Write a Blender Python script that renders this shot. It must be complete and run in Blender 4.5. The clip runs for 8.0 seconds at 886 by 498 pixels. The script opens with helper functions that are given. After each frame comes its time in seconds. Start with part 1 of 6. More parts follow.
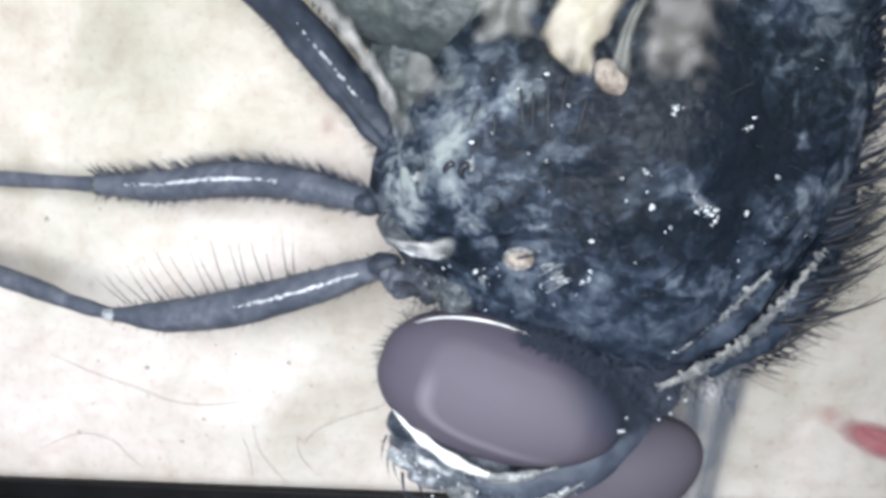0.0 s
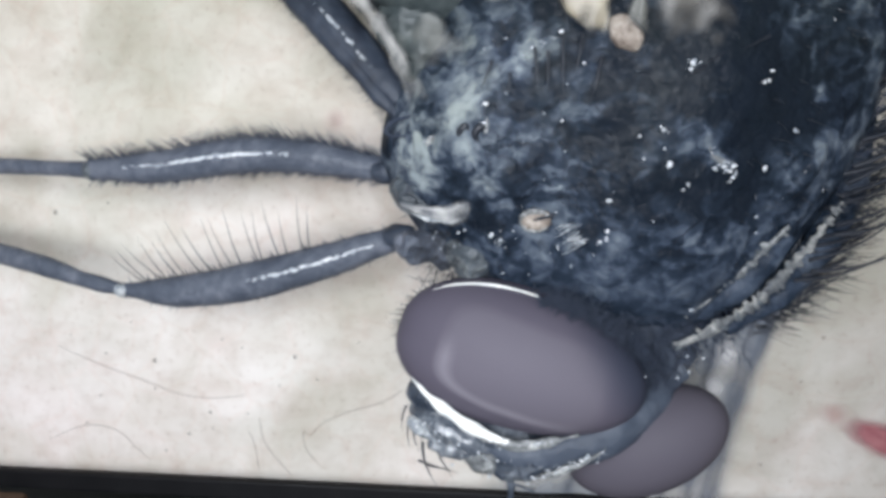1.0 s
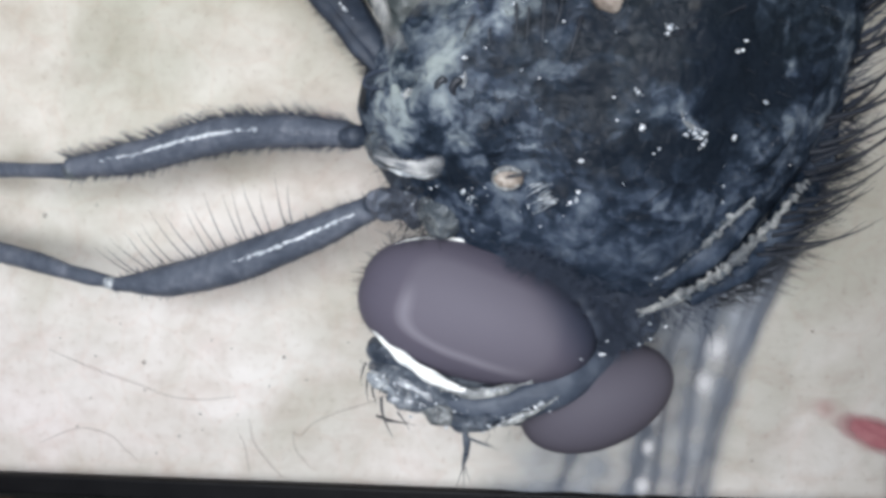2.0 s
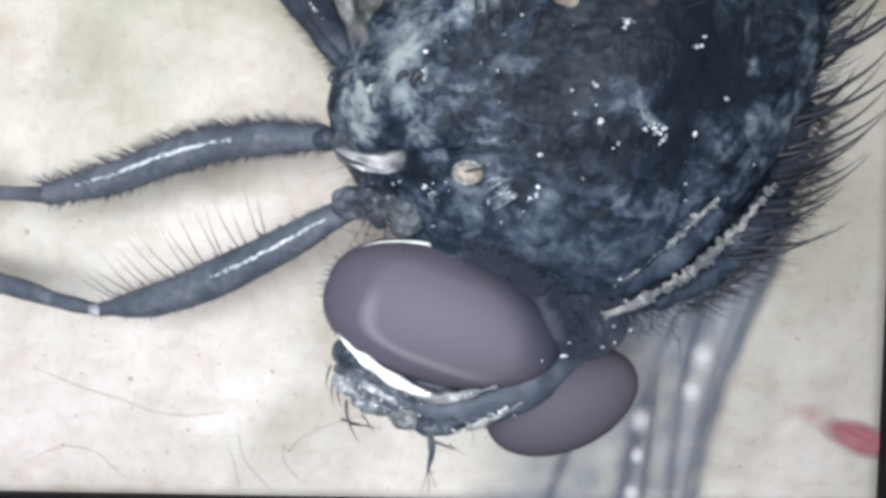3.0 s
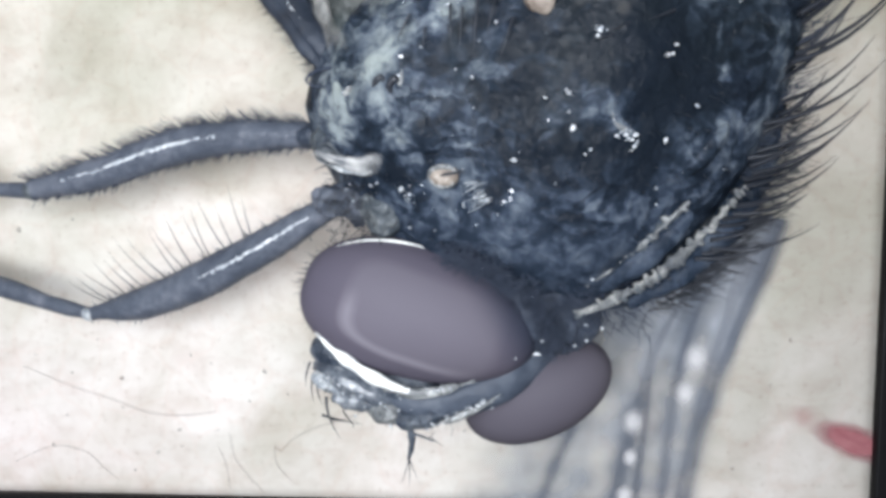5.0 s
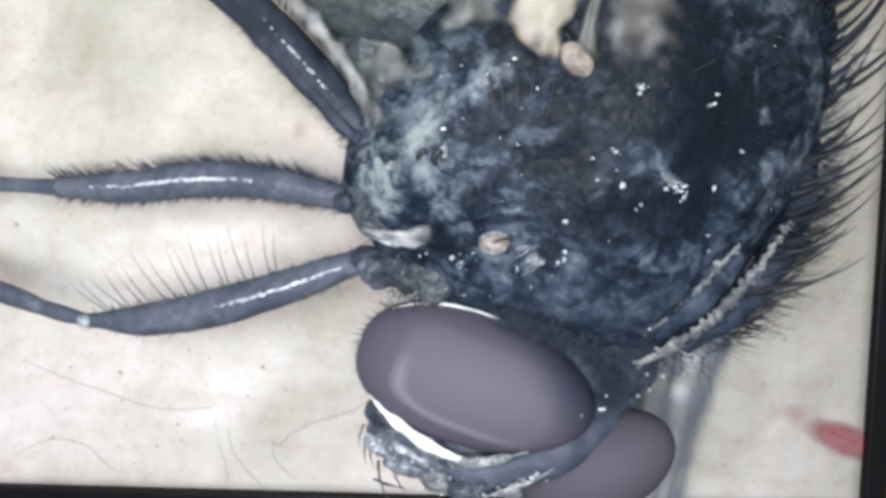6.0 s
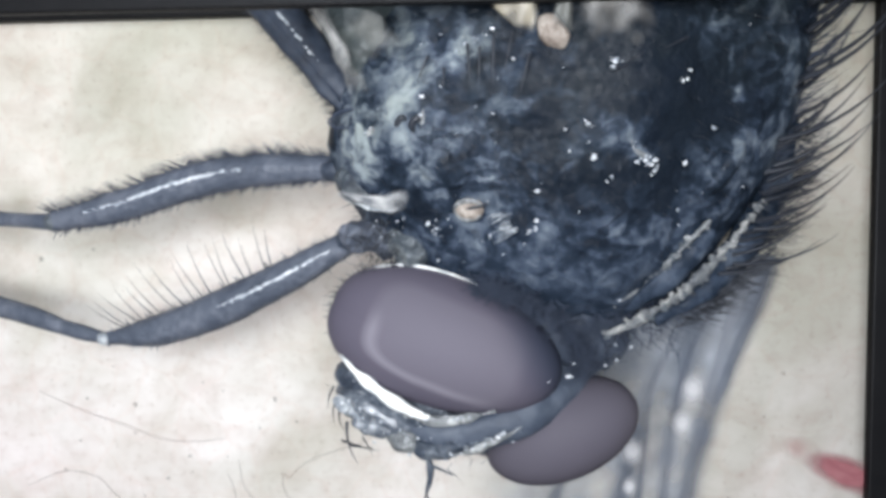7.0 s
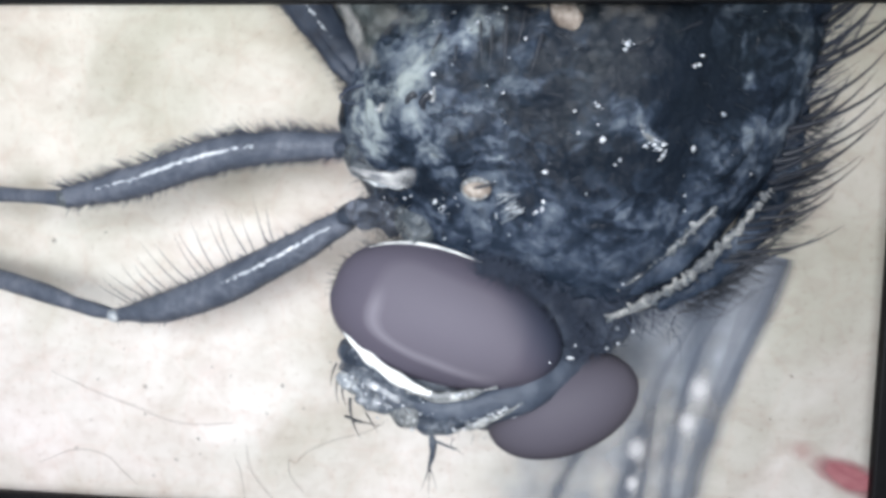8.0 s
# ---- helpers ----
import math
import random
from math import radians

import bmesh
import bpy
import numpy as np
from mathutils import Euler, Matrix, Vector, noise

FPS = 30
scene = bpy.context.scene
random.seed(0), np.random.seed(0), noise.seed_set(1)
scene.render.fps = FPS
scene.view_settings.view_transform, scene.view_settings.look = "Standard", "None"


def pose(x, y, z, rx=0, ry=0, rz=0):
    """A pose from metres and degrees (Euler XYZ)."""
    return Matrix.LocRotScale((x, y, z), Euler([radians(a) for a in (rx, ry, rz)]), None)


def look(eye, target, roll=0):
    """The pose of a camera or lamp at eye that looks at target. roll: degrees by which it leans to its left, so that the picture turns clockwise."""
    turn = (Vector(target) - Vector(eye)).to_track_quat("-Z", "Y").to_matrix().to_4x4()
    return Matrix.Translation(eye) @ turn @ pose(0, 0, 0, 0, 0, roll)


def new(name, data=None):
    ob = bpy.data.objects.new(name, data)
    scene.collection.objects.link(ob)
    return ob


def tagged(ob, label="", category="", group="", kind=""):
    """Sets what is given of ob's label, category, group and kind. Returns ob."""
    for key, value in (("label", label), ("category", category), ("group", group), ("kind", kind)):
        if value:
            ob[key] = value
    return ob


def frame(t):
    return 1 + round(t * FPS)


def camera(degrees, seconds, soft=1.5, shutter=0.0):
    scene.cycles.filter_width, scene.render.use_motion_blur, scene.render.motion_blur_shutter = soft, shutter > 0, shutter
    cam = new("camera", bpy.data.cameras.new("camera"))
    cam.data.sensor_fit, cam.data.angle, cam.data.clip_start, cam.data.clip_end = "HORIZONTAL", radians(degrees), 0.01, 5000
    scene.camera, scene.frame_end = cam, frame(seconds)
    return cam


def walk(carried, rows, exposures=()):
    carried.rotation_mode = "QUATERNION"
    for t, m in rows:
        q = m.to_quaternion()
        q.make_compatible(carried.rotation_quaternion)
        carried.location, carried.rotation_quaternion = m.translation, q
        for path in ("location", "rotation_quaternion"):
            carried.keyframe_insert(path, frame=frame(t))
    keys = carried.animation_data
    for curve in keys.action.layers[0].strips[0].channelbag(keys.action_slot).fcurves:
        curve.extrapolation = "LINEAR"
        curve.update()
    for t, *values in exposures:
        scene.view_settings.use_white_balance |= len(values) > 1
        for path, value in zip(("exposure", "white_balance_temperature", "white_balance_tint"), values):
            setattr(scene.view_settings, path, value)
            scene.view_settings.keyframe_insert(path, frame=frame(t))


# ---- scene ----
SOFT = 3.8
cam = camera(62.0, 8.0, SOFT, 0.3)
CAM = [
    (0, 0.0623, -0.4075, 0.3102, 83.36, 0.34, 5.58),
    (0.3, 0.0640, -0.4080, 0.3150, 82.90, 0.55, 5.99),
    (0.5, 0.0648, -0.4083, 0.3120, 83.15, 0.22, 6.16),
    (0.7, 0.0650, -0.4096, 0.3090, 83.51, 0.09, 6.26),
    (1, 0.0634, -0.4078, 0.3127, 82.71, 0.03, 6.22),
    (1.2, 0.0600, -0.4047, 0.3168, 81.67, 0.13, 5.89),
    (1.5, 0.0652, -0.4060, 0.3034, 83.04, 0.07, 6.55),
    (2.8, 0.0731, -0.4093, 0.3098, 83.98, 1.61, 5.31),
    (3, 0.0688, -0.4078, 0.3121, 83.57, 1.25, 4.90),
    (3.5, 0.0667, -0.4064, 0.3165, 83.01, 0.95, 4.49),
    (4, 0.0690, -0.4094, 0.3130, 83.73, 0.81, 4.62),
    (4.2, 0.0730, -0.4070, 0.3104, 84.01, 1.07, 4.92),
    (5.3, 0.0661, -0.4067, 0.3117, 83.32, 0.63, 4.28),
    (5.5, 0.0609, -0.4074, 0.3162, 82.94, 0.48, 3.98),
    (5.7, 0.0674, -0.4091, 0.3089, 83.83, 0.48, 4.51),
    (6, 0.0696, -0.4077, 0.3186, 82.53, 0.52, 4.41),
    (6.2, 0.0669, -0.4053, 0.3223, 82.00, 0.35, 4.09),
    (6.5, 0.0675, -0.4104, 0.3238, 82.29, 0.87, 4.22),
    (7, 0.0653, -0.4260, 0.3066, 87.13, 0.22, 4.38),
    (7.2, 0.0653, -0.4282, 0.3083, 87.43, 0.18, 4.49),
    (7.5, 0.0666, -0.4242, 0.3140, 85.37, -0.97, 4.68),
    (8, 0.0673, -0.4236, 0.3183, 84.97, -1.20, 5.55),
]
EXPOSURES = [(0.0, 0.14), (0.5, -0.02), (1.0, -0.20), (1.5, -0.30), (2.8, -0.06), (3.5, 0.03), (5.5, 0.02), (6.0, -0.02), (6.5, -0.06), (7.0, -0.02), (8.0, 0.04)]
walk(cam, [(t, pose(*p)) for t, *p in CAM], EXPOSURES)

# ---------------------------------------------------------------- world, added front lamps, exposure
world = bpy.data.worlds.new("sky")
scene.world = world
world.use_nodes = True
wn, wl = world.node_tree.nodes, world.node_tree.links
sky = wn.new("ShaderNodeTexSky")
sky.sky_type, sky.sun_disc = "NISHITA", False
sky.sun_elevation, sky.sun_rotation = radians(38), radians(200)
wl.new(sky.outputs["Color"], wn["Background"].inputs["Color"])
wn["Background"].inputs["Strength"].default_value = 0.10


def area_lamp(name, m, sx, sy, power, color):
    data = bpy.data.lights.new(name, "AREA")
    data.shape, data.size, data.size_y, data.energy, data.color = "RECTANGLE", sx, sy, power, color
    ob = new(name, data)
    ob.matrix_world = m
    return ob


# unseen lamps added on the camera's side: one by the window opening, one nearer
area_lamp("added_window_lamp", look((-0.10, -1.94, 0.45), (-0.10, 0.0, 0.27)), 1.20, 1.00, 34.0, (0.885, 0.930, 1.0))
area_lamp("added_front_lamp", look((-0.03, -0.58, 0.33), (-0.10, 0.0, 0.27)), 0.40, 0.34, 2.85, (0.895, 0.935, 1.0))


# ---------------------------------------------------------------- materials
def mat(name, colors, rough=0.5, scale=40.0, bump=0.0, bump_scale=None, metal=0.0, fine=None, coat=0.0, spec=0.5, distort=0.0, stops=None):
    """A surface whose colour wanders between the given colours at two scales."""
    m = bpy.data.materials.new(name)
    m.use_nodes = True
    n, l = m.node_tree.nodes, m.node_tree.links
    b = n["Principled BSDF"]
    tc = n.new("ShaderNodeTexCoord")
    big = n.new("ShaderNodeTexNoise")
    big.inputs["Scale"].default_value, big.inputs["Detail"].default_value = scale, 5
    big.inputs["Distortion"].default_value = distort
    l.new(tc.outputs["Object"], big.inputs["Vector"])
    small = n.new("ShaderNodeTexNoise")
    small.inputs["Scale"].default_value, small.inputs["Detail"].default_value = fine or scale * 7, 4
    l.new(tc.outputs["Object"], small.inputs["Vector"])
    mix = n.new("ShaderNodeMath")
    mix.operation = "MULTIPLY_ADD"
    l.new(small.outputs["Fac"], mix.inputs[0])
    mix.inputs[1].default_value = 0.45
    scaled = n.new("ShaderNodeMath")
    scaled.operation = "MULTIPLY_ADD"
    l.new(big.outputs["Fac"], scaled.inputs[0])
    scaled.inputs[1].default_value, scaled.inputs[2].default_value = 0.9, -0.175
    l.new(scaled.outputs[0], mix.inputs[2])
    ramp = n.new("ShaderNodeValToRGB")
    r = ramp.color_ramp
    places = stops or [0.3 + 0.4 * i / max(1, len(colors) - 1) for i in range(len(colors))]
    while len(r.elements) < len(colors):
        r.elements.new(0.5)
    for e, c, p in zip(r.elements, colors, places):
        e.position, e.color = p, (*c, 1)
    l.new(mix.outputs[0], ramp.inputs["Fac"])
    l.new(ramp.outputs["Color"], b.inputs["Base Color"])
    b.inputs["Roughness"].default_value, b.inputs["Metallic"].default_value = rough, metal
    b.inputs["Specular IOR Level"].default_value, b.inputs["Coat Weight"].default_value = spec, coat
    b.inputs["Coat Roughness"].default_value = 0.15
    if bump:
        bn = n.new("ShaderNodeTexNoise")
        bn.inputs["Scale"].default_value, bn.inputs["Detail"].default_value = bump_scale or scale * 5, 6
        l.new(tc.outputs["Object"], bn.inputs["Vector"])
        bp = n.new("ShaderNodeBump")
        bp.inputs["Strength"].default_value, bp.inputs["Distance"].default_value = bump, 0.004
        l.new(bn.outputs["Fac"], bp.inputs["Height"])
        l.new(bp.outputs["Normal"], b.inputs["Normal"])
        if coat:
            cb = n.new("ShaderNodeBump")
            cb.inputs["Strength"].default_value, cb.inputs["Distance"].default_value = bump * 0.3, 0.004
            l.new(bn.outputs["Fac"], cb.inputs["Height"])
            l.new(cb.outputs["Normal"], b.inputs["Coat Normal"])
    return m


CHITIN = mat("dark_chitin", [(0.012, 0.017, 0.028), (0.026, 0.036, 0.056), (0.060, 0.076, 0.104)], 0.6, 26, 0.5, 95, fine=130, distort=0.8)
CHITIN_LEG = mat("leg_chitin", [(0.050, 0.060, 0.083), (0.080, 0.093, 0.122), (0.142, 0.154, 0.188)], 0.5, 34, 0.5, 260, fine=210, coat=0.12, spec=0.25, distort=0.6)
CHITIN_GREY = mat("dusty_chitin", [(0.030, 0.038, 0.048), (0.070, 0.084, 0.098), (0.17, 0.185, 0.19)], 0.40, 60, 0.7, 200, distort=1.0)
CHITIN_PALE = mat("pale_plate", [(0.06, 0.072, 0.082), (0.19, 0.20, 0.205), (0.52, 0.53, 0.52)], 0.3, 85, 0.8, 260, distort=0.9, coat=0.6)
CHITIN_GREEN = mat("grey_green_chitin", [(0.028, 0.038, 0.042), (0.060, 0.074, 0.076), (0.130, 0.145, 0.138)], 0.45, 30, 0.5, 150, distort=0.7)
TAN = mat("tan_membrane", [(0.15, 0.115, 0.095), (0.28, 0.235, 0.20), (0.46, 0.41, 0.36)], 0.5, 110, 0.4, 300)
SILVER = mat("silvery_face", [(0.52, 0.55, 0.56), (0.86, 0.87, 0.84), (0.94, 0.94, 0.90)], 0.25, 90, 0.4, 300)
MUZZLE = mat("glassy_muzzle", [(0.045, 0.056, 0.076), (0.11, 0.125, 0.15), (0.36, 0.38, 0.40)], 0.25, 70, 0.3, 160, distort=0.8, coat=0.5)
FACE = mat("dark_face", [(0.022, 0.030, 0.046), (0.052, 0.066, 0.090), (0.16, 0.18, 0.205)], 0.36, 75, 0.7, 220, distort=0.7)
HAIR = mat("black_bristle", [(0.014, 0.017, 0.024), (0.03, 0.034, 0.045)], 0.4, 80)
HAIR_SLATE = mat("slate_down", [(0.034, 0.044, 0.068), (0.056, 0.068, 0.098)], 0.6, 80, spec=0.1)
HAIR_PALE = mat("brown_hair", [(0.07, 0.062, 0.060), (0.13, 0.115, 0.105)], 0.5, 80)
# near-white bead colour that stands in for glints
GLINT = mat("pale_glint", [(0.16, 0.19, 0.23), (0.52, 0.56, 0.60), (0.90, 0.92, 0.94)], 0.12, 260, coat=1.0)
DIRTY_WHITE = mat("waxy_white", [(0.14, 0.16, 0.19), (0.34, 0.37, 0.40), (0.70, 0.72, 0.73)], 0.2, 120, 0.8, 320, distort=0.6)


NECK = mat("neck_cuticle", [(0.030, 0.040, 0.062), (0.050, 0.064, 0.092), (0.086, 0.102, 0.132)], 0.6, 40, 0.4, 140, fine=170, distort=0.8)
COLLAR = mat("pale_collar", [(0.06, 0.068, 0.080), (0.17, 0.178, 0.182), (0.44, 0.435, 0.41)], 0.35, 130, 0.7, 300, distort=0.8)


def eye_material(name, center, radii, turn, dark=1.0, streak=1.0):
    """Mauve compound eye: darker border band, a reflection painted as a paler inner field with a light edge, and a fine
    mesh of facets.
    """
    m = bpy.data.materials.new(name)
    m.use_nodes = True
    n, l = m.node_tree.nodes, m.node_tree.links
    b = n["Principled BSDF"]
    tc = n.new("ShaderNodeTexCoord")
    mp = n.new("ShaderNodeMapping")
    mp.vector_type = "TEXTURE"
    mp.inputs["Location"].default_value = center
    mp.inputs["Rotation"].default_value = (0, radians(turn), 0)
    mp.inputs["Scale"].default_value = radii
    l.new(tc.outputs["Object"], mp.inputs["Vector"])
    flat = n.new("ShaderNodeVectorMath")
    flat.operation = "MULTIPLY"
    flat.inputs[1].default_value = (1, 0, 1)
    l.new(mp.outputs["Vector"], flat.inputs[0])
    wob = n.new("ShaderNodeTexNoise")
    wob.inputs["Scale"].default_value, wob.inputs["Detail"].default_value = 22, 3
    l.new(tc.outputs["Object"], wob.inputs["Vector"])
    # a rounded oblong rather than an oval
    cube = n.new("ShaderNodeVectorMath")
    cube.operation = "MULTIPLY"
    l.new(flat.outputs[0], cube.inputs[0])
    l.new(flat.outputs[0], cube.inputs[1])
    far = n.new("ShaderNodeVectorMath")
    far.operation = "LENGTH"
    l.new(cube.outputs[0], far.inputs[0])
    root = n.new("ShaderNodeMath")
    root.operation = "SQRT"
    l.new(far.outputs["Value"], root.inputs[0])
    add = n.new("ShaderNodeMath")
    add.operation = "MULTIPLY_ADD"
    l.new(wob.outputs["Fac"], add.inputs[0])
    add.inputs[1].default_value = 0.10
    l.new(root.outputs[0], add.inputs[2])
    ramp = n.new("ShaderNodeValToRGB")
    r = ramp.color_ramp
    while len(r.elements) < 5:
        r.elements.new(0.5)
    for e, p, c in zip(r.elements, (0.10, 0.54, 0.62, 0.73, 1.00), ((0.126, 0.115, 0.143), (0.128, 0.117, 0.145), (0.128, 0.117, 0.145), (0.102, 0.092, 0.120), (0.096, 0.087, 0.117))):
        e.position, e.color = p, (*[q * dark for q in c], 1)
    l.new(add.outputs[0], ramp.inputs["Fac"])
    # painted light: a pale sheen streak on the face side, slate-blue shade at the neck end
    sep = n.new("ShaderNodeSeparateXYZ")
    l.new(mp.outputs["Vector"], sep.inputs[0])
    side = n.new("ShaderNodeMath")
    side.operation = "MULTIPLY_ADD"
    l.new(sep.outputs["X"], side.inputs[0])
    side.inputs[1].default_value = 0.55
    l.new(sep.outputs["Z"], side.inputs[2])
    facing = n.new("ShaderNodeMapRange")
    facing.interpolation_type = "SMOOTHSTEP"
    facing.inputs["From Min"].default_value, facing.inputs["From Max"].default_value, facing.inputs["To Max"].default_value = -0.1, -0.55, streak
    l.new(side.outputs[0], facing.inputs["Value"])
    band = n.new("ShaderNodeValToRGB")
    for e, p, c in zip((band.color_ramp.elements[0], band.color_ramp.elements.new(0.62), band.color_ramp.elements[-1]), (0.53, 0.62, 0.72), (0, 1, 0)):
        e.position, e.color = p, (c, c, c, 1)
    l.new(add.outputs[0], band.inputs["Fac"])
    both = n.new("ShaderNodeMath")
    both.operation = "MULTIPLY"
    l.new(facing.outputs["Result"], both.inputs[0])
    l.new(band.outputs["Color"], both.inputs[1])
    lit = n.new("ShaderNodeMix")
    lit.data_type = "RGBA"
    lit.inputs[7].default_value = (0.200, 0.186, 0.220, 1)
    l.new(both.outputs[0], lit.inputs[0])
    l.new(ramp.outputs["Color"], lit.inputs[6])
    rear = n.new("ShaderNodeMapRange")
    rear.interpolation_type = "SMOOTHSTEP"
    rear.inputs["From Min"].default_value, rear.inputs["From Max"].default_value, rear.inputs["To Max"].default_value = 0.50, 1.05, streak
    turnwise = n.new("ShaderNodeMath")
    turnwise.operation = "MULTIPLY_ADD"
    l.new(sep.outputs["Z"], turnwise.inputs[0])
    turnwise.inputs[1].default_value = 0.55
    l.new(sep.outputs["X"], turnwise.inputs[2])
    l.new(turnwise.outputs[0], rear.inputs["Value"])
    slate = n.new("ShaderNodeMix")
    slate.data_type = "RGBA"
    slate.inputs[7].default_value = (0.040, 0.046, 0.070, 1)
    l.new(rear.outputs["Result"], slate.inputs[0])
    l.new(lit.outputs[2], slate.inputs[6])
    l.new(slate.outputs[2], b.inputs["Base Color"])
    cells = n.new("ShaderNodeTexVoronoi")
    cells.inputs["Scale"].default_value = 900
    l.new(tc.outputs["Object"], cells.inputs["Vector"])
    bp = n.new("ShaderNodeBump")
    bp.inputs["Strength"].default_value, bp.inputs["Distance"].default_value = 0.12, 0.0004
    l.new(cells.outputs["Distance"], bp.inputs["Height"])
    l.new(bp.outputs["Normal"], b.inputs["Normal"])
    b.inputs["Roughness"].default_value, b.inputs["Specular IOR Level"].default_value = 0.6, 0.12
    return m


def thorax_material():
    """Blue-black cuticle: angular dark patches, dusty grey towards the leg roots, painted gloss and haze, fine grain.
    """
    m = bpy.data.materials.new("thorax_cuticle")
    m.use_nodes = True
    n, l = m.node_tree.nodes, m.node_tree.links
    b = n["Principled BSDF"]
    tc = n.new("ShaderNodeTexCoord")

    def tex(scale, detail, distort):
        t = n.new("ShaderNodeTexNoise")
        t.inputs["Scale"].default_value, t.inputs["Detail"].default_value, t.inputs["Distortion"].default_value = scale, detail, distort
        l.new(tc.outputs["Object"], t.inputs["Vector"])
        return t.outputs["Fac"]

    def math_node(op, x, y, z=None):
        k = n.new("ShaderNodeMath")
        k.operation = op
        for i, v in enumerate((x, y, z)):
            if v is None:
                continue
            if isinstance(v, (int, float)):
                k.inputs[i].default_value = v
            else:
                l.new(v, k.inputs[i])
        return k.outputs[0]

    warp = n.new("ShaderNodeTexNoise")
    warp.inputs["Scale"].default_value, warp.inputs["Detail"].default_value = 48, 6
    l.new(tc.outputs["Object"], warp.inputs["Vector"])
    vm = n.new("ShaderNodeVectorMath")
    vm.operation = "MULTIPLY_ADD"
    l.new(warp.outputs["Color"], vm.inputs[0])
    vm.inputs[1].default_value = (0.020, 0.020, 0.020)
    vm.inputs[2].default_value = (-0.010, -0.010, -0.010)
    moved = n.new("ShaderNodeVectorMath")
    l.new(vm.outputs[0], moved.inputs[0])
    l.new(tc.outputs["Object"], moved.inputs[1])
    cells = n.new("ShaderNodeTexVoronoi")
    cells.inputs["Scale"].default_value = 62
    l.new(moved.outputs[0], cells.inputs["Vector"])
    sep = n.new("ShaderNodeSeparateColor")
    l.new(cells.outputs["Color"], sep.inputs[0])
    along = n.new("ShaderNodeMapping")
    along.inputs["Rotation"].default_value, along.inputs["Scale"].default_value = (0, radians(38), 0), (0.62, 1, 1.35)
    l.new(moved.outputs[0], along.inputs["Vector"])
    small_cells = n.new("ShaderNodeTexVoronoi")
    small_cells.inputs["Scale"].default_value = 165
    l.new(along.outputs["Vector"], small_cells.inputs["Vector"])
    small_sep = n.new("ShaderNodeSeparateColor")
    l.new(small_cells.outputs["Color"], small_sep.inputs[0])
    v = math_node("MULTIPLY_ADD", sep.outputs[0], 0.14, -0.480)
    v = math_node("MULTIPLY_ADD", small_sep.outputs[0], 0.18, v)
    v = math_node("MULTIPLY_ADD", tex(22, 4, 0.6), 0.42, v)
    v = math_node("MULTIPLY_ADD", tex(72, 4, 0.9), 0.85, v)
    v = math_node("MULTIPLY_ADD", tex(230, 5, 0.6), 0.25, v)
    grain = tex(95, 6, 1.5)
    # dark zones and pale dusty patches: x, z, half lengths, turn, how much
    # minus also paints groove shade, plus also gloss and the glare low down
    for x, z, rx, rz, turn, dust_or_sheen in (
        (0.055, 0.044, 0.037, 0.034, 20, -0.28), (-0.0728, 0.0230, 0.0105, 0.0110, 40, -0.10), (-0.0595, 0.0010, 0.0200, 0.0070, -59, -0.16), (0.012, 0.080, 0.050, 0.016, 0, -0.14), (0.012, 0.048, 0.036, 0.028, 0, -0.19), (0.052, 0.012, 0.030, 0.022, 0, -0.15), (0.022, 0.008, 0.026, 0.012, 0, -0.09), (-0.022, -0.040, 0.046, 0.010, -14, -0.14),
        (-0.0720, 0.0300, 0.0280, 0.0380, 0, 0.10), (0.0000, -0.0280, 0.0800, 0.0300, 0, 0.09), (-0.0560, 0.0500, 0.0240, 0.0080, 38, 0.19), (-0.0400, 0.0610, 0.0120, 0.0060, 35, 0.15), (-0.0800, 0.0280, 0.0050, 0.0140, -12, 0.20), (-0.0570, 0.0180, 0.0120, 0.0140, 0, 0.14), (-0.0480, 0.0060, 0.0130, 0.0070, 10, 0.13), (-0.0417, 0.0275, 0.0075, 0.0070, 0, 0.15), (-0.0300, 0.0060, 0.0120, 0.0070, 30, 0.07),
        (0.0285, 0.0220, 0.0040, 0.0090, 25, 0.20), (0.0350, 0.0140, 0.0050, 0.0045, 0, 0.17), (0.0060, -0.0270, 0.0140, 0.0060, 15, 0.09), (0.0210, -0.0340, 0.0110, 0.0060, 30, 0.08), (0.0600, 0.0060, 0.0160, 0.0050, 40, 0.08), (0.0740, 0.0470, 0.0042, 0.0130, 4, 0.21), (0.0760, 0.0240, 0.0060, 0.0120, -10, 0.08), (-0.0100, 0.0420, 0.0160, 0.0070, 30, 0.07), (0.0930, 0.0150, 0.0120, 0.0400, 12, 0.07), (-0.0890, 0.0300, 0.0120, 0.0280, 0, 0.24),
    ):
        mp = n.new("ShaderNodeMapping")
        mp.vector_type = "TEXTURE"
        mp.inputs["Location"].default_value, mp.inputs["Rotation"].default_value, mp.inputs["Scale"].default_value = (x, 0, z), (0, -radians(turn), 0), (rx, 100, rz)
        l.new(moved.outputs[0], mp.inputs["Vector"])
        far = n.new("ShaderNodeVectorMath")
        far.operation = "LENGTH"
        l.new(mp.outputs["Vector"], far.inputs[0])
        near = n.new("ShaderNodeMapRange")
        near.interpolation_type = "SMOOTHSTEP"
        near.inputs["From Min"].default_value, near.inputs["From Max"].default_value = 1.15, 0.25
        l.new(far.outputs["Value"], near.inputs["Value"])
        spread = near.outputs["Result"]
        if dust_or_sheen > 0:
            spread = math_node("MULTIPLY", spread, math_node("MULTIPLY_ADD", grain, 5.0, -1.5))
        v = math_node("MULTIPLY_ADD", spread, dust_or_sheen, v)
    # haze over the lower flank, painted in as an even slate colour
    low = n.new("ShaderNodeSeparateXYZ")
    l.new(moved.outputs[0], low.inputs[0])
